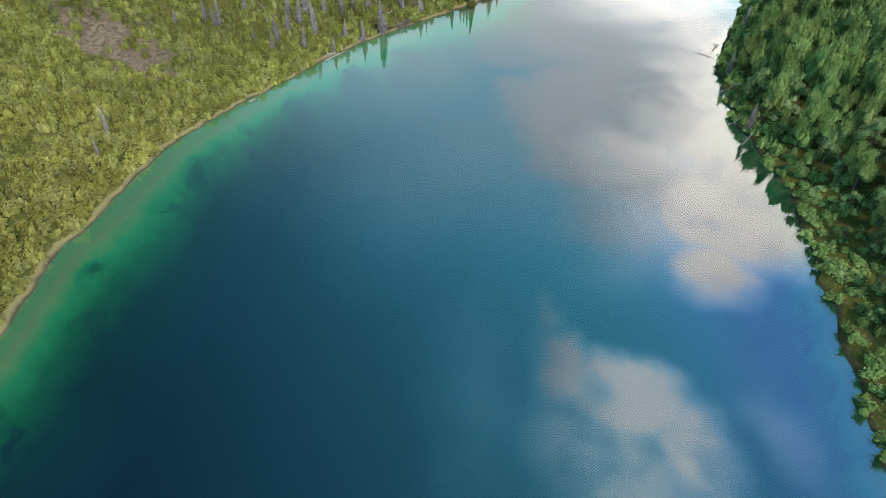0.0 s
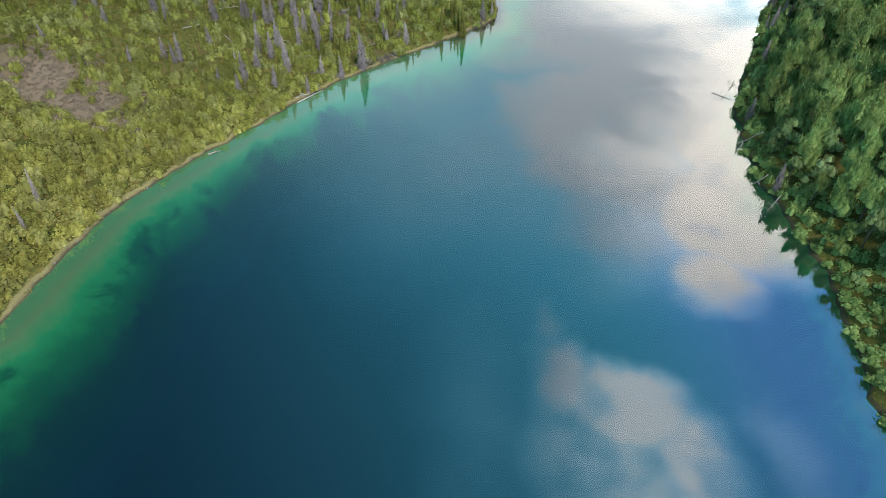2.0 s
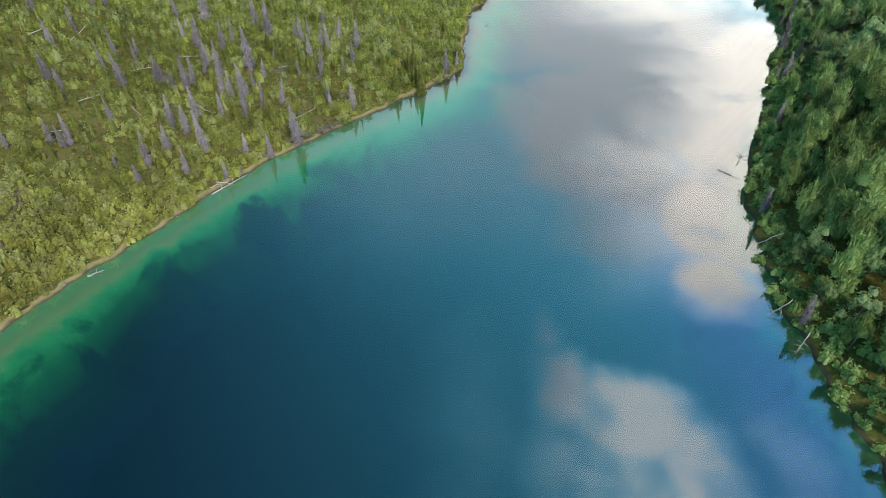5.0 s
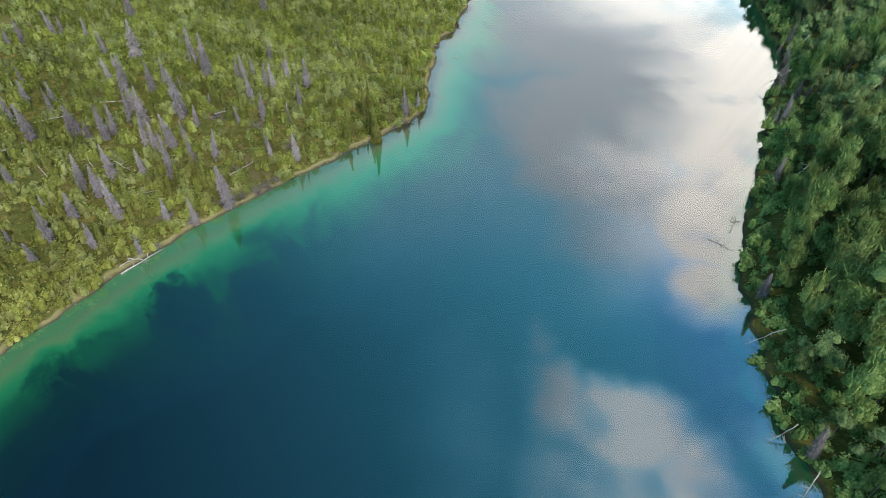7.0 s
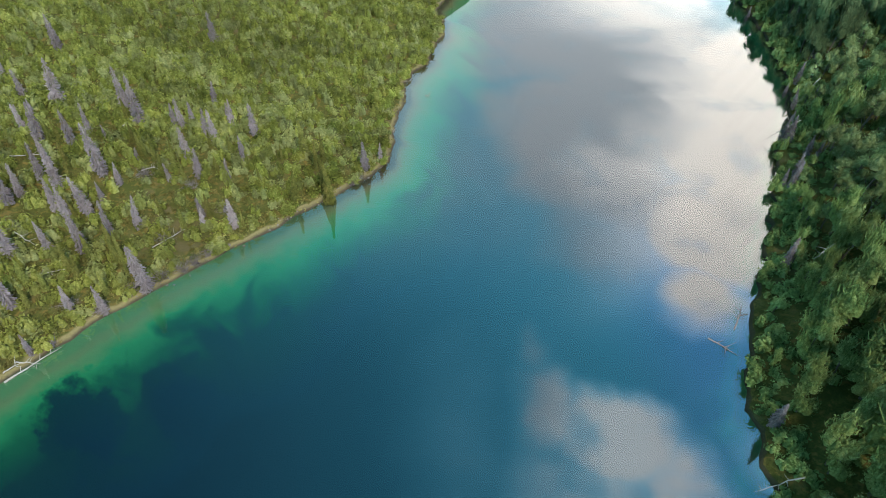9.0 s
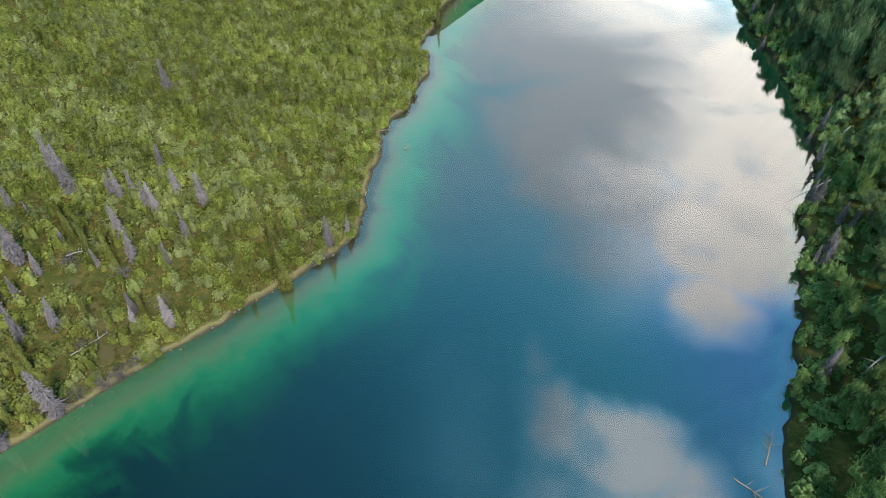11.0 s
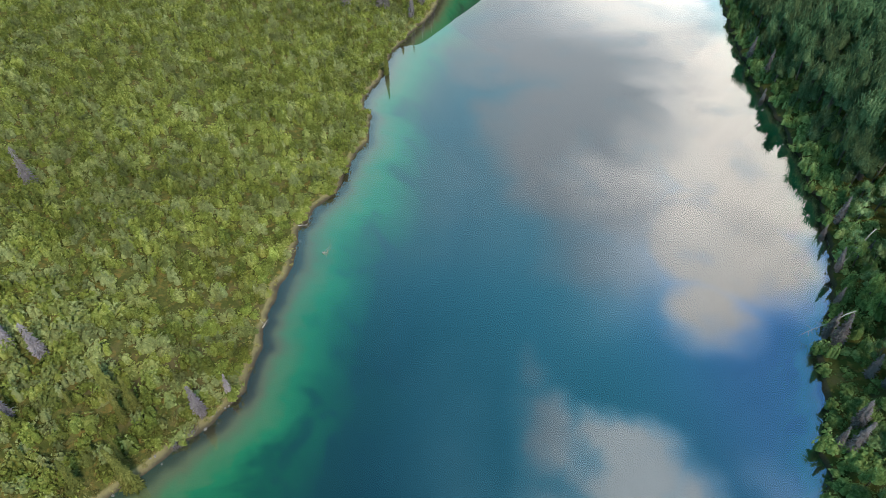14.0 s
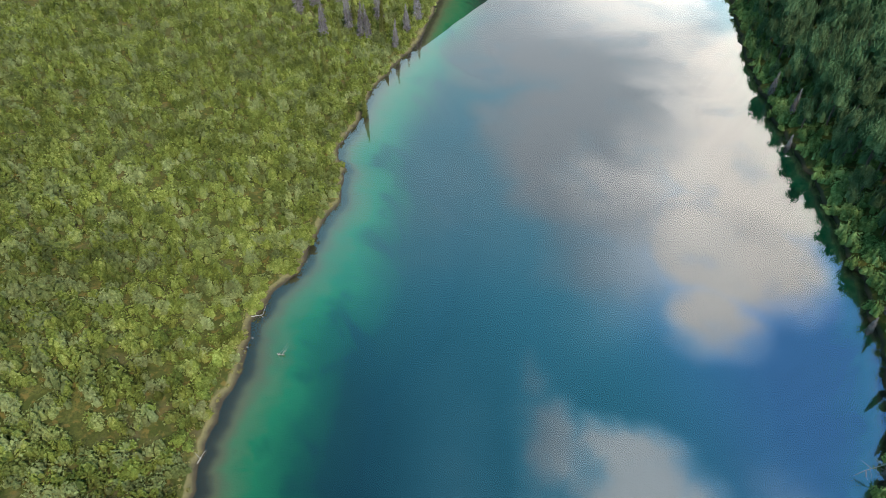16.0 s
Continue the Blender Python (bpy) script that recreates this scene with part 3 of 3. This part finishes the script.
            hang = np.array([0, 0, -0.03 * rng.uniform(0.5, 1.2)])
            vs += [o * 0.5 + tipp * 0.5, tipp, o * 0.2 + tipp * 0.8 + hang + side]
            fs.append((n, n + 1, n + 2))
    return trunk, (np.array(vs), np.array(fs))


def tree_kind(name, label, group, trunk, crown, trunk_mat, crown_mat, crown_name="crown"):
    root = new(name)
    tagged(root, label, "tree", group)
    part("trunk", mesh_of("trunk", *trunk, trunk_mat, True), root)
    part(crown_name, mesh_of(crown_name, *crown, crown_mat, True), root)
    return root


def plant(kinds, places, rng, used, stout=1.0):
    """Sets trees of some kinds at places of x, y, height; the first of each kind is the original."""
    zs = height([p[0] for p in places], [p[1] for p in places])
    for (x, y, h), z in zip(places, zs):
        k = rng.randint(len(kinds))
        m = pose(x, y, z - 0.08, rng.uniform(-4, 4), rng.uniform(-4, 4), rng.uniform(0, 360))
        w = h * stout * rng.uniform(0.85, 1.2)
        ob = kinds[k]
        if ob.name in used:
            ob = copy_thing(ob, m)
        else:
            used.add(ob.name)
        ob.matrix_basis = m @ Matrix.Diagonal((w, w, h, 1))


used = set()
DEAD = [tree_kind("dead_spruce", "dead grey spruce with bare twigs standing on the hillside", "dead spruces", *spruce_parts(s, True), SILVER, DEADWOOD, "crown") for s in range(40, 45)]
LIVE = [tree_kind("spruce", "slim olive-green spruce among the willow shrubs", "spruces", *spruce_parts(s, False), BARK, SPRUCE) for s in range(50, 55)]
rng = np.random.RandomState(17)
# x, y and height of each dead spruce of the slope, of those farther off, and of the living ones
DEAD_AT = [(-44.7, 133.2, 3.5), (-46.2, 132.0, 2.4), (-42.2, 136.8, 3.7), (-41.3, 137.5, 2.8), (-37.8, 136.9, 3.4), (-34.4, 134.1, 3.5), (-33.7, 144.2, 5.0), (-29.3, 132.4, 5.9), (-31.2, 126.9, 3.5),
           (-28.8, 125.3, 4.8), (-26.5, 121.6, 3.7), (-24.7, 124.6, 4.7), (-23.9, 127.3, 3.7), (-19.6, 119.8, 6.3), (-21.6, 133.2, 5.4), (-19.0, 130.4, 6.1), (-13.8, 130.3, 3.7), (-14.9, 130.7, 3.0),
           (-12.9, 131.6, 3.1), (-11.2, 136.0, 3.5), (-10.6, 128.8, 3.9), (-9.4, 128.4, 4.3), (-7.9, 131.1, 4.2), (-5.0, 130.6, 4.3), (-5.0, 124.6, 3.8), (-11.4, 124.0, 4.2), (-9.6, 121.2, 3.8),
           (-6.4, 120.9, 3.1), (-12.7, 120.5, 2.5), (-39.1, 120.1, 3.1), (-36.0, 119.5, 3.2)]
DEAD_LOWER = [(-39.5, 116.4, 3.5), (-35.7, 113.3, 4.6), (-31.5, 114.8, 4.3), (-30.6, 114.9, 3.9), (-27.8, 114.9, 4.7), (-25.9, 118.6, 4.8), (-22.7, 114.2, 4.5), (-23.5, 117.4, 5.5), (-21.3, 113.3, 4.4),
              (-19.5, 114.5, 4.8), (-17.7, 118.8, 2.9), (-18.3, 109.2, 5.8), (-16.5, 111.7, 4.4), (-14.2, 113.1, 4.1), (-7.6, 114.1, 2.5), (-24.5, 107.9, 4.7), (-27.4, 106.0, 4.5), (-21.4, 109.0, 4.0),
              (-25.2, 105.0, 3.9), (-22.0, 101.8, 5.4), (-16.9, 101.9, 3.2), (-13.8, 102.0, 3.6), (-10.7, 104.9, 5.6), (-27.6, 97.6, 4.2), (-30.1, 102.3, 1.9), (-18.3, 96.9, 2.6), (-34.3, 104.8, 3.4),
              (-15.1, 152.6, 4.8), (9.5, 125.5, 4.0), (-27.2, 116.2, 4.0)]
DEAD_MORE = [(-8.3, 131.7, 3.2), (11.2, 127.4, 2.6), (14.4, 212.5, 7), (9.3, 219.5, 7), (20.5, 214.8, 6), (22.0, 214.3, 6), (28.4, 219.5, 5), (26.4, 212.1, 5), (11.8, 223.5, 7), (18.3, 217.5, 7),
             (30.5, 224.9, 6), (23.5, 222.0, 6), (15.5, 228.0, 6), (-39.6, 99.5, 3.4), (-37.3, 99.6, 4.2), (-44.6, 111.7, 4.0), (-47.5, 120.1, 4.2), (-46.2, 124.7, 3.8), (-53.7, 128.6, 4.0)]
DEAD_THIN = [(-43.2, 67.1, 5.2), (-42.9, 63.2, 3.8)]
LIVE_AT = [(5.8, 119.8, 5.4), (4.6, 121.0, 3.9), (5.2, 119.5, 4.3), (1.6, 119.6, 3.8), (-5.6, 120.1, 2.5), (-15.1, 123.4, 3.3), (-16.2, 123.8, 2.9), (-3.3, 114.3, 2.5), (1.8, 127.3, 4.8),
           (3.5, 124.8, 3.9), (4.3, 125.7, 4.3), (-0.8, 125.7, 2.2), (-2.7, 121.3, 2.2), (-7.2, 115.7, 2.9), (-14.4, 108.5, 3.6), (-17.5, 105.6, 3.2), (-34.2, 113.3, 2.8), (-31.9, 112.5, 2.8),
           (-36.3, 108.3, 2.7), (-32.2, 108.5, 2.7), (-38.3, 122.3, 2.8), (-32.4, 122.1, 2.8)]
LIVE_MORE = [(15.9, 200.9, 4.5), (17.5, 210.0, 5.0), (24.0, 216.0, 6.0), (19.0, 221.0, 6.0), (22.4, 190.2, 4.6), (-36.4, 100.3, 3.4), (-33.2, 108.5, 3.6), (-10.9, 120.3, 3.0), (-14.6, 108.4, 3.2)]
plant(DEAD, [(x, y, 1.12 * h) for x, y, h in DEAD_AT + DEAD_LOWER + DEAD_MORE], rng, used, 1.12)
plant(DEAD, DEAD_THIN, rng, used, 0.6)
plant(LIVE, [(x, y, 1.15 * h) for x, y, h in LIVE_AT + LIVE_MORE], rng, used, 0.92)
wx, wy = jittered(rng, -78, 4, 96, 140, 3.3)
dl, _ = shore(wx, wy)
lim = 132 - 0.32 * np.maximum(wx + 20, -60) - 0.15 * np.abs(wx + 20)
ok = (dl > 2.2) & (wy < np.minimum(lim, 142)) & (rng.uniform(size=wx.size) < 0.62)
wx, wy = wx[ok], wy[ok]
kind_w = rng.uniform(size=wx.size)
plant(LIVE, [(x, y, rng.uniform(1.8, 3.6)) for x, y, k in zip(wx, wy, kind_w) if k < 0.8], rng, used, 1.15)
plant(DEAD, [(x, y, rng.uniform(1.8, 4.2)) for x, y, k in zip(wx, wy, kind_w) if k >= 0.8], rng, used, 1.3)


# ---------- broadleaf trees of the right bank ----------
def poplar_parts(seed, upright, leafy=True):
    rng = np.random.RandomState(seed)
    trunk = [tube([(0, 0, -0.04), (0.02, 0.01, 0.3), (0.0, 0.03, 0.62), (0.02, 0.02, 0.88)], [0.022, 0.016, 0.01, 0.003], 6)]
    crown = []
    for k in range(15):
        a = k * 2.4 + rng.uniform(-0.4, 0.4)
        q = 0.3 + 0.62 * ((k * 0.618 + rng.uniform(0, 0.1)) % 1.0) if k else 0.95
        r = (0.33 if not upright else 0.22) * (1.12 - q) ** 0.5 * rng.uniform(0.6, 1.05) if k else 0.0
        c = np.array([r * math.cos(a), r * math.sin(a), q])
        if k % 2 == 0:
            trunk.append(tube([(0, 0.02, max(q - 0.22, 0.15)), tuple(c * 0.5 + np.array([0, 0, 0.5 * q - 0.05])), tuple(c)], [0.008, 0.005, 0.002], 3))
        s = rng.uniform(0.075, 0.13)
        hh = s * (1.8 if upright else 1.0)
        crown.append(dome(rng, c[0], c[1], c[2] - hh * 0.7, s * 0.66, hh * 1.28, 3 if leafy else 2, 6 if leafy else 5))
        n = 74 if leafy else 26
        th, ph = rng.uniform(0, 6.28, n), np.arcsin(rng.uniform(-0.5, 1, n))
        nrm = np.stack([np.cos(ph) * np.cos(th), np.cos(ph) * np.sin(th), np.sin(ph)], 1)
        pts = c + nrm * np.array([s, s, hh]) * rng.uniform(0.75, 1.2, (n, 1))
        v, f = leaves(rng, pts, nrm * 0.7 + np.array([0, 0, 0.35]), 0.0195 if leafy else 0.026, 0.5)
        if upright:
            # shoots that stand up from the clump
            m = 16 if leafy else 8
            base = c + np.stack([rng.normal(0, s * 0.5, m), rng.normal(0, s * 0.5, m), rng.uniform(0, hh * 0.7, m)], 1)
            up = np.stack([rng.normal(0, 0.25, m), rng.normal(0, 0.25, m), np.ones(m)], 1) * 0.13
            sd = np.stack([rng.normal(0, 1, m), rng.normal(0, 1, m), np.zeros(m)], 1)
            sd = 0.012 * sd / np.linalg.norm(sd, axis=1)[:, None]
            crown.append((np.stack([base - sd, base + sd, base + up], 1).reshape(-1, 3), np.arange(3 * m).reshape(-1, 3)))
        crown.append((v, f))
    return join(trunk), join(crown)


POPLARS = [tree_kind("poplar_tree", "green poplar with upright leafy shoots on the steep shore", "trees of the steep shore", *poplar_parts(s, True), BARK, POPLAR) for s in range(60, 64)]
COTTONWOODS = [tree_kind("cottonwood_tree", "dark green cottonwood with pointed top on the shaded shore", "trees of the shaded shore", *poplar_parts(s, True), BARK, DEEP) for s in range(64, 67)]
ALDERS = [tree_kind("alder_tree", "round leafy green alder on the steep shore", "trees of the steep shore", *poplar_parts(s, False), BARK, ALDER) for s in range(70, 75)]
rng = np.random.RandomState(23)
tx, ty = jittered(rng, 30, 150, 12, 262, 2.55)
_, dr = shore(tx, ty)
ok = (dr > 1.5) & (dr < 27) & (rng.uniform(size=tx.size) < 0.9)
tx, ty, dr = tx[ok], ty[ok], dr[ok]
order = np.argsort(dr)
near_t, far_t = order[:400], order[400:]
kinds = waves(tx, ty, 0.08, 41) + rng.uniform(-0.5, 0.5, tx.size)
# brush at the water's edge, taller wood up the bank; some stretches of shore carry taller trees
fringe = np.interp(ty, [12, 50, 56, 62, 76, 84, 95, 118, 126, 150, 160, 182, 192, 260], [0.3, 0.3, 1.0, 2.6, 2.4, 1.6, 0.9, 0.9, 1.4, 1.6, 2.4, 2.2, 1.2, 1.2])
tall = np.minimum(rng.uniform(3.8, 8.5, tx.size), np.maximum((fringe + dr) / 0.8 - 0.5 - 0.3 * dr, 1.3) * rng.uniform(0.8, 1.05, tx.size))
# the shaded stretch past y 152 is dark by leaf colour alone, not by light
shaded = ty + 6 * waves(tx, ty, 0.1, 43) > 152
plant(POPLARS, [(tx[i], ty[i], tall[i]) for i in near_t if kinds[i] > 0 and not shaded[i]], rng, used)
plant(ALDERS, [(tx[i], ty[i], tall[i] * 0.85) for i in near_t if kinds[i] <= 0 and not shaded[i]], rng, used)
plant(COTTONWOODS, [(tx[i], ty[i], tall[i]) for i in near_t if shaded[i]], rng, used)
far_shapes = [join(poplar_parts(s, s % 2 == 0, False)) for s in range(80, 86)]
tz = height(tx, ty)
v, f = scatter(rng, far_shapes, [(tx[i], ty[i], tz[i] - 0.1, tall[i], tall[i]) for i in far_t if not shaded[i]])
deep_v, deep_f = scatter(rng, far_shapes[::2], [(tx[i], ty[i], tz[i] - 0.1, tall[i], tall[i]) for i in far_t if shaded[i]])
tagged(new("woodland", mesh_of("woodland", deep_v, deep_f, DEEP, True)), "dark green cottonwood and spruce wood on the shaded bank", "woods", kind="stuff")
UNDER = [shrub_shape(s) for s in range(20, 26)]
ux, uy = jittered(rng, 30, 130, 12, 262, 1.32)
_, du = shore(ux, uy)
ok = (du > 0.15) & (du < 3.5) | (du > 3.5) & (du < 22) & (rng.uniform(size=ux.size) < 0.4)
ux, uy, du = ux[ok], uy[ok], du[ok]
uz = height(ux, uy)
uv, uf = scatter(rng, UNDER, [(x, y, max(z, 0) - 0.1, rng.uniform(0.6, 1.25), rng.uniform(0.4, 0.8 if y < 55 else 1.35 if y < 118 else 1.9)) for x, y, z in zip(ux, uy, uz)])
tagged(new("undergrowth", mesh_of("undergrowth", uv, uf, POPLAR, True)), "leafy green undergrowth beneath the trees of the steep shore", "shrubs", kind="stuff")
tagged(new("woodland", mesh_of("woodland", v, f, POPLAR, True)), "dense green broadleaf wood climbing the steep bank", "woods", kind="stuff")


# ---------- dead trees of the right bank ----------
DEAD_RIGHT = [(53.6, 106.1), (59.8, 120.0), (72.4, 145.9), (80.4, 156.3), (70.3, 139.5), (80.0, 153.7), (74.0, 146.8), (64.9, 129.9), (60.4, 119.6), (61.9, 121.4),
              (65.9, 124.8), (82.9, 190.8), (73.6, 140.9), (65.4, 126.0), (64.9, 131.3), (67.9, 135.2), (79.6, 177.6), (44.6, 88.0), (41.6, 71.5), (82.6, 184.0)]
rng = np.random.RandomState(29)
plant(DEAD, [(x, y, rng.uniform(2.4, 4.6)) for x, y in DEAD_RIGHT], rng, used, 1.2)
TALL_RIGHT = [(88, 200), (90, 206), (93, 212), (87, 192), (96, 205), (98, 214), (92, 196), (84, 178), (86, 184), (95, 220), (100, 208), (90, 188), (82, 160), (85, 168), (97, 198), (101, 220)]
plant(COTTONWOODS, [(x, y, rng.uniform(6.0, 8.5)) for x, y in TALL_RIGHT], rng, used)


# ---------- fallen logs, driftwood, stones ----------
def log_thing(name, label, a, b, radius, material, limbs=0, seed=0, rest=True):
    """A fallen trunk from a to b, with broken limb stubs as parts."""
    rng = np.random.RandomState(seed)
    a, b = np.array(a, float), np.array(b, float)
    if rest:
        za, zb = height([a[0], b[0]], [a[1], b[1]])
        a[2] += max(za, 0) + radius * 0.6
        b[2] += max(zb, 0) + radius * 0.6
    root = new(name)
    root.location = a
    d = b - a
    n = 6
    pts = [d * (i / n) + np.array([*rng.normal(0, 0.04, 2), rng.normal(0, 0.03)]) for i in range(n + 1)]
    part("stem", mesh_of("stem", *tube(pts, [radius * (1 - 0.75 * i / n) * rng.uniform(0.9, 1.1) for i in range(n + 1)], 8), material, True), root)
    for k in range(limbs):
        q = rng.uniform(0.25, 0.95)
        o = d * q
        side = np.cross(d, [0, 0, 1]) / np.linalg.norm(d)
        l = rng.uniform(0.35, 1.1) * (1 if k % 2 else -1)
        e = o + side * l + d / np.linalg.norm(d) * abs(l) * 0.5 + np.array([0, 0, rng.uniform(0.0, 0.5)])
        part("limb", mesh_of("limb", *tube([o, (o + e) / 2 + rng.normal(0, 0.04, 3), e], [radius * 0.4, radius * 0.25, radius * 0.08], 5), material, True), root)
    return tagged(root, label, "log")


log_thing("fallen_log", "silver-grey fallen tree trunk lying along the shore", (-19.6, 94.2, 0.05), (-16.2, 97.9, 0.2), 0.09, SILVER, 5, 1)
log_thing("fallen_log", "pale forked branch leaning over the water's edge", (-19.2, 96.0, 0.2), (-17.3, 96.1, 0.1), 0.07, SILVER, 3, 2)
log_thing("fallen_log", "short pale log end in the shore mud", (-19.9, 94.9, 0.1), (-18.9, 96.0, 0.1), 0.08, SILVER, 2, 3)
for k, (ax, ay, bx, by) in enumerate([(-20.7, 128.6, -19.4, 132.4), (-46.2, 119.6, -44.9, 126.9), (-39.5, 107.0, -35.9, 112.2), (-25.4, 110.6, -22.9, 109.2), (-33.4, 108.8, -30.5, 105.8),
                                      (-31.0, 122.0, -26.5, 122.8), (-37.0, 116.5, -33.0, 118.9), (-16.0, 121.2, -12.6, 123.1), (-12.0, 110.4, -9.4, 113.2), (-41.0, 101.2, -36.8, 103.0),
                                      (-29.5, 112.0, -27.2, 109.0), (-50.0, 114.0, -46.4, 113.0), (-22.0, 105.4, -19.0, 106.4), (-52.0, 122.0, -48.6, 125.5)]):
    log_thing("fallen_log", "bleached fallen spruce trunk among the shrubs", (ax, ay, 0.35), (bx, by, 0.55), 0.065, SILVER, 4, 10 + k)
log_thing("floating_log", "thin dark dead tree floating in the lake", (43.2, 97.8, 0.0), (45.2, 95.7, 0.02), 0.07, ROOT, 5, 31)
log_thing("floating_log", "dark twiggy branch floating by the bank", (46.0, 98.7, 0.0), (48.0, 101.8, 0.05), 0.08, ROOT, 8, 32)
log_thing("leaning_log", "pale dead trunk fallen from the steep bank into the water", (44.5, 83.2, 0.9), (41.4, 83.0, 0.0), 0.060, SILVER, 6, 33)
log_thing("leaning_log", "pale broken trunk among the bank's trees", (56.8, 105.2, 3.0), (54.6, 104.1, 2.6), 0.096, SILVER, 4, 34)
log_thing("leaning_log", "pale dead tree top hanging over the water", (41.6, 70.2, 0.6), (39.6, 68.4, 0.05), 0.048, SILVER, 9, 35)
log_thing("leaning_log", "pale dead tree top hanging over the water", (41.4, 73.8, 0.7), (39.3, 73.2, 0.1), 0.048, SILVER, 9, 36)
log_thing("leaning_log", "slim bleached dead trunk leaning over the bank", (73.8, 141.5, 3.2), (70.4, 139.6, 0.4), 0.054, SILVER, 6, 37)
log_thing("leaning_log", "slim bleached dead trunk leaning over the bank", (66.8, 131.8, 2.4), (62.6, 131.6, 0.3), 0.048, SILVER, 8, 38)
log_thing("sunken_log", "small dark snag standing out of the shallows", (16.9, 145.9, 0.0), (17.6, 145.7, 0.1), 0.07, ROOT, 5, 39)
log_thing("sunken_log", "dark waterlogged trunk lying in the shallows", (-28.6, 80.2, 0.0), (-27.2, 81.0, 0.05), 0.12, ROOT, 2, 40)
log_thing("fallen_log", "short bleached stick at the water's edge", (12.5, 135.2, 0.0), (12.8, 136.3, 0.1), 0.055, SILVER, 1, 41)
log_thing("fallen_log", "short bleached stick at the water's edge", (13.6, 150.6, 0.0), (14.8, 150.9, 0.1), 0.06, SILVER, 2, 42)


def dead_bush(x, y, width, seed, label):
    """A tangle of bare grey twigs."""
    rng = np.random.RandomState(seed)
    pieces = []
    for k in range(46):
        a, e = rng.uniform(0, 6.28), rng.uniform(0.15, 1.3)
        l = width * rng.uniform(0.5, 1.0)
        d = np.array([math.cos(a) * math.cos(e), math.sin(a) * math.cos(e), 0.75 * math.sin(e)]) * l
        o = rng.normal(0, width * 0.18, 3) * (1, 1, 0)
        m = o + d * 0.55 + rng.normal(0, 0.1 * width, 3)
        pieces.append(tube([o, m, o + d], [0.022, 0.014, 0.005], 3))
        for j in range(3):
            e2 = m + d * 0.3 + rng.normal(0, 0.22 * width, 3)
            pieces.append(tube([m, e2], [0.012, 0.004], 3))
    v, f = join(pieces)
    v[:, 2] = np.maximum(v[:, 2], -0.05)
    ob = new("dead_bush", mesh_of("dead_bush", v, f, DEADWOOD))
    ob.location = (x, y, max(height([x], [y])[0], 0.0))
    return tagged(ob, label, "bush", "dead bushes")


for k, (x, y, w) in enumerate([(-11.3, 112.0, 1.5), (-17.2, 98.2, 1.0), (-9.9, 106.5, 1.2), (-8.2, 107.8, 1.2), (-7.2, 108.9, 1.1), (-10.2, 119.8, 1.3), (-15.8, 120.8, 1.3), (-12.1, 104.9, 1.0),
                               (-14.3, 102.2, 1.2), (-17.4, 102.6, 1.2), (-6.2, 110.0, 0.9), (7.9, 122.9, 0.8), (8.8, 123.9, 0.8), (-26.5, 111.5, 1.2), (-20.5, 116.4, 1.2), (-6.0, 116.8, 1.1)]):
    dead_bush(x, y, w, 60 + k, "tangle of bare grey twigs by the shore" if y < 110.5 and x > -18 else "tangle of bare grey twigs on the slope")


def stone(x, y, r, seed):
    rng = np.random.RandomState(seed)
    bm = bmesh.new()
    bmesh.ops.create_icosphere(bm, subdivisions=2, radius=r)
    for vert in bm.verts:
        k = 1 + 0.35 * noise.noise(vert.co * (1.6 / r) + Vector((seed, 0, 0)))
        vert.co = Vector((vert.co.x * k * 1.3, vert.co.y * k, vert.co.z * k * 0.6))
    me = bpy.data.meshes.new("stone")
    bm.to_mesh(me)
    bm.free()
    me.materials.append(STONE)
    ob = new("stone", me)
    ob.location, ob.rotation_euler = (x, y, max(height([x], [y])[0], -0.1) + r * 0.2), (0, 0, rng.uniform(0, 6.28))
    return tagged(ob, "grey-brown stone on the muddy shoreline", "stone", "stones along the shore")


STONE = wood_material("stone", (0.07, 0.06, 0.055), (0.17, 0.155, 0.145))
rng = np.random.RandomState(91)
for k in range(60):
    y = rng.uniform(104, 127) if k < 34 else rng.uniform(46, 200)
    near_y = np.argmin(np.abs(LINE_L[:, 1] - y))
    stone(LINE_L[near_y, 0] + rng.normal(-0.1, 0.3), y, rng.uniform(0.06, 0.14), k)
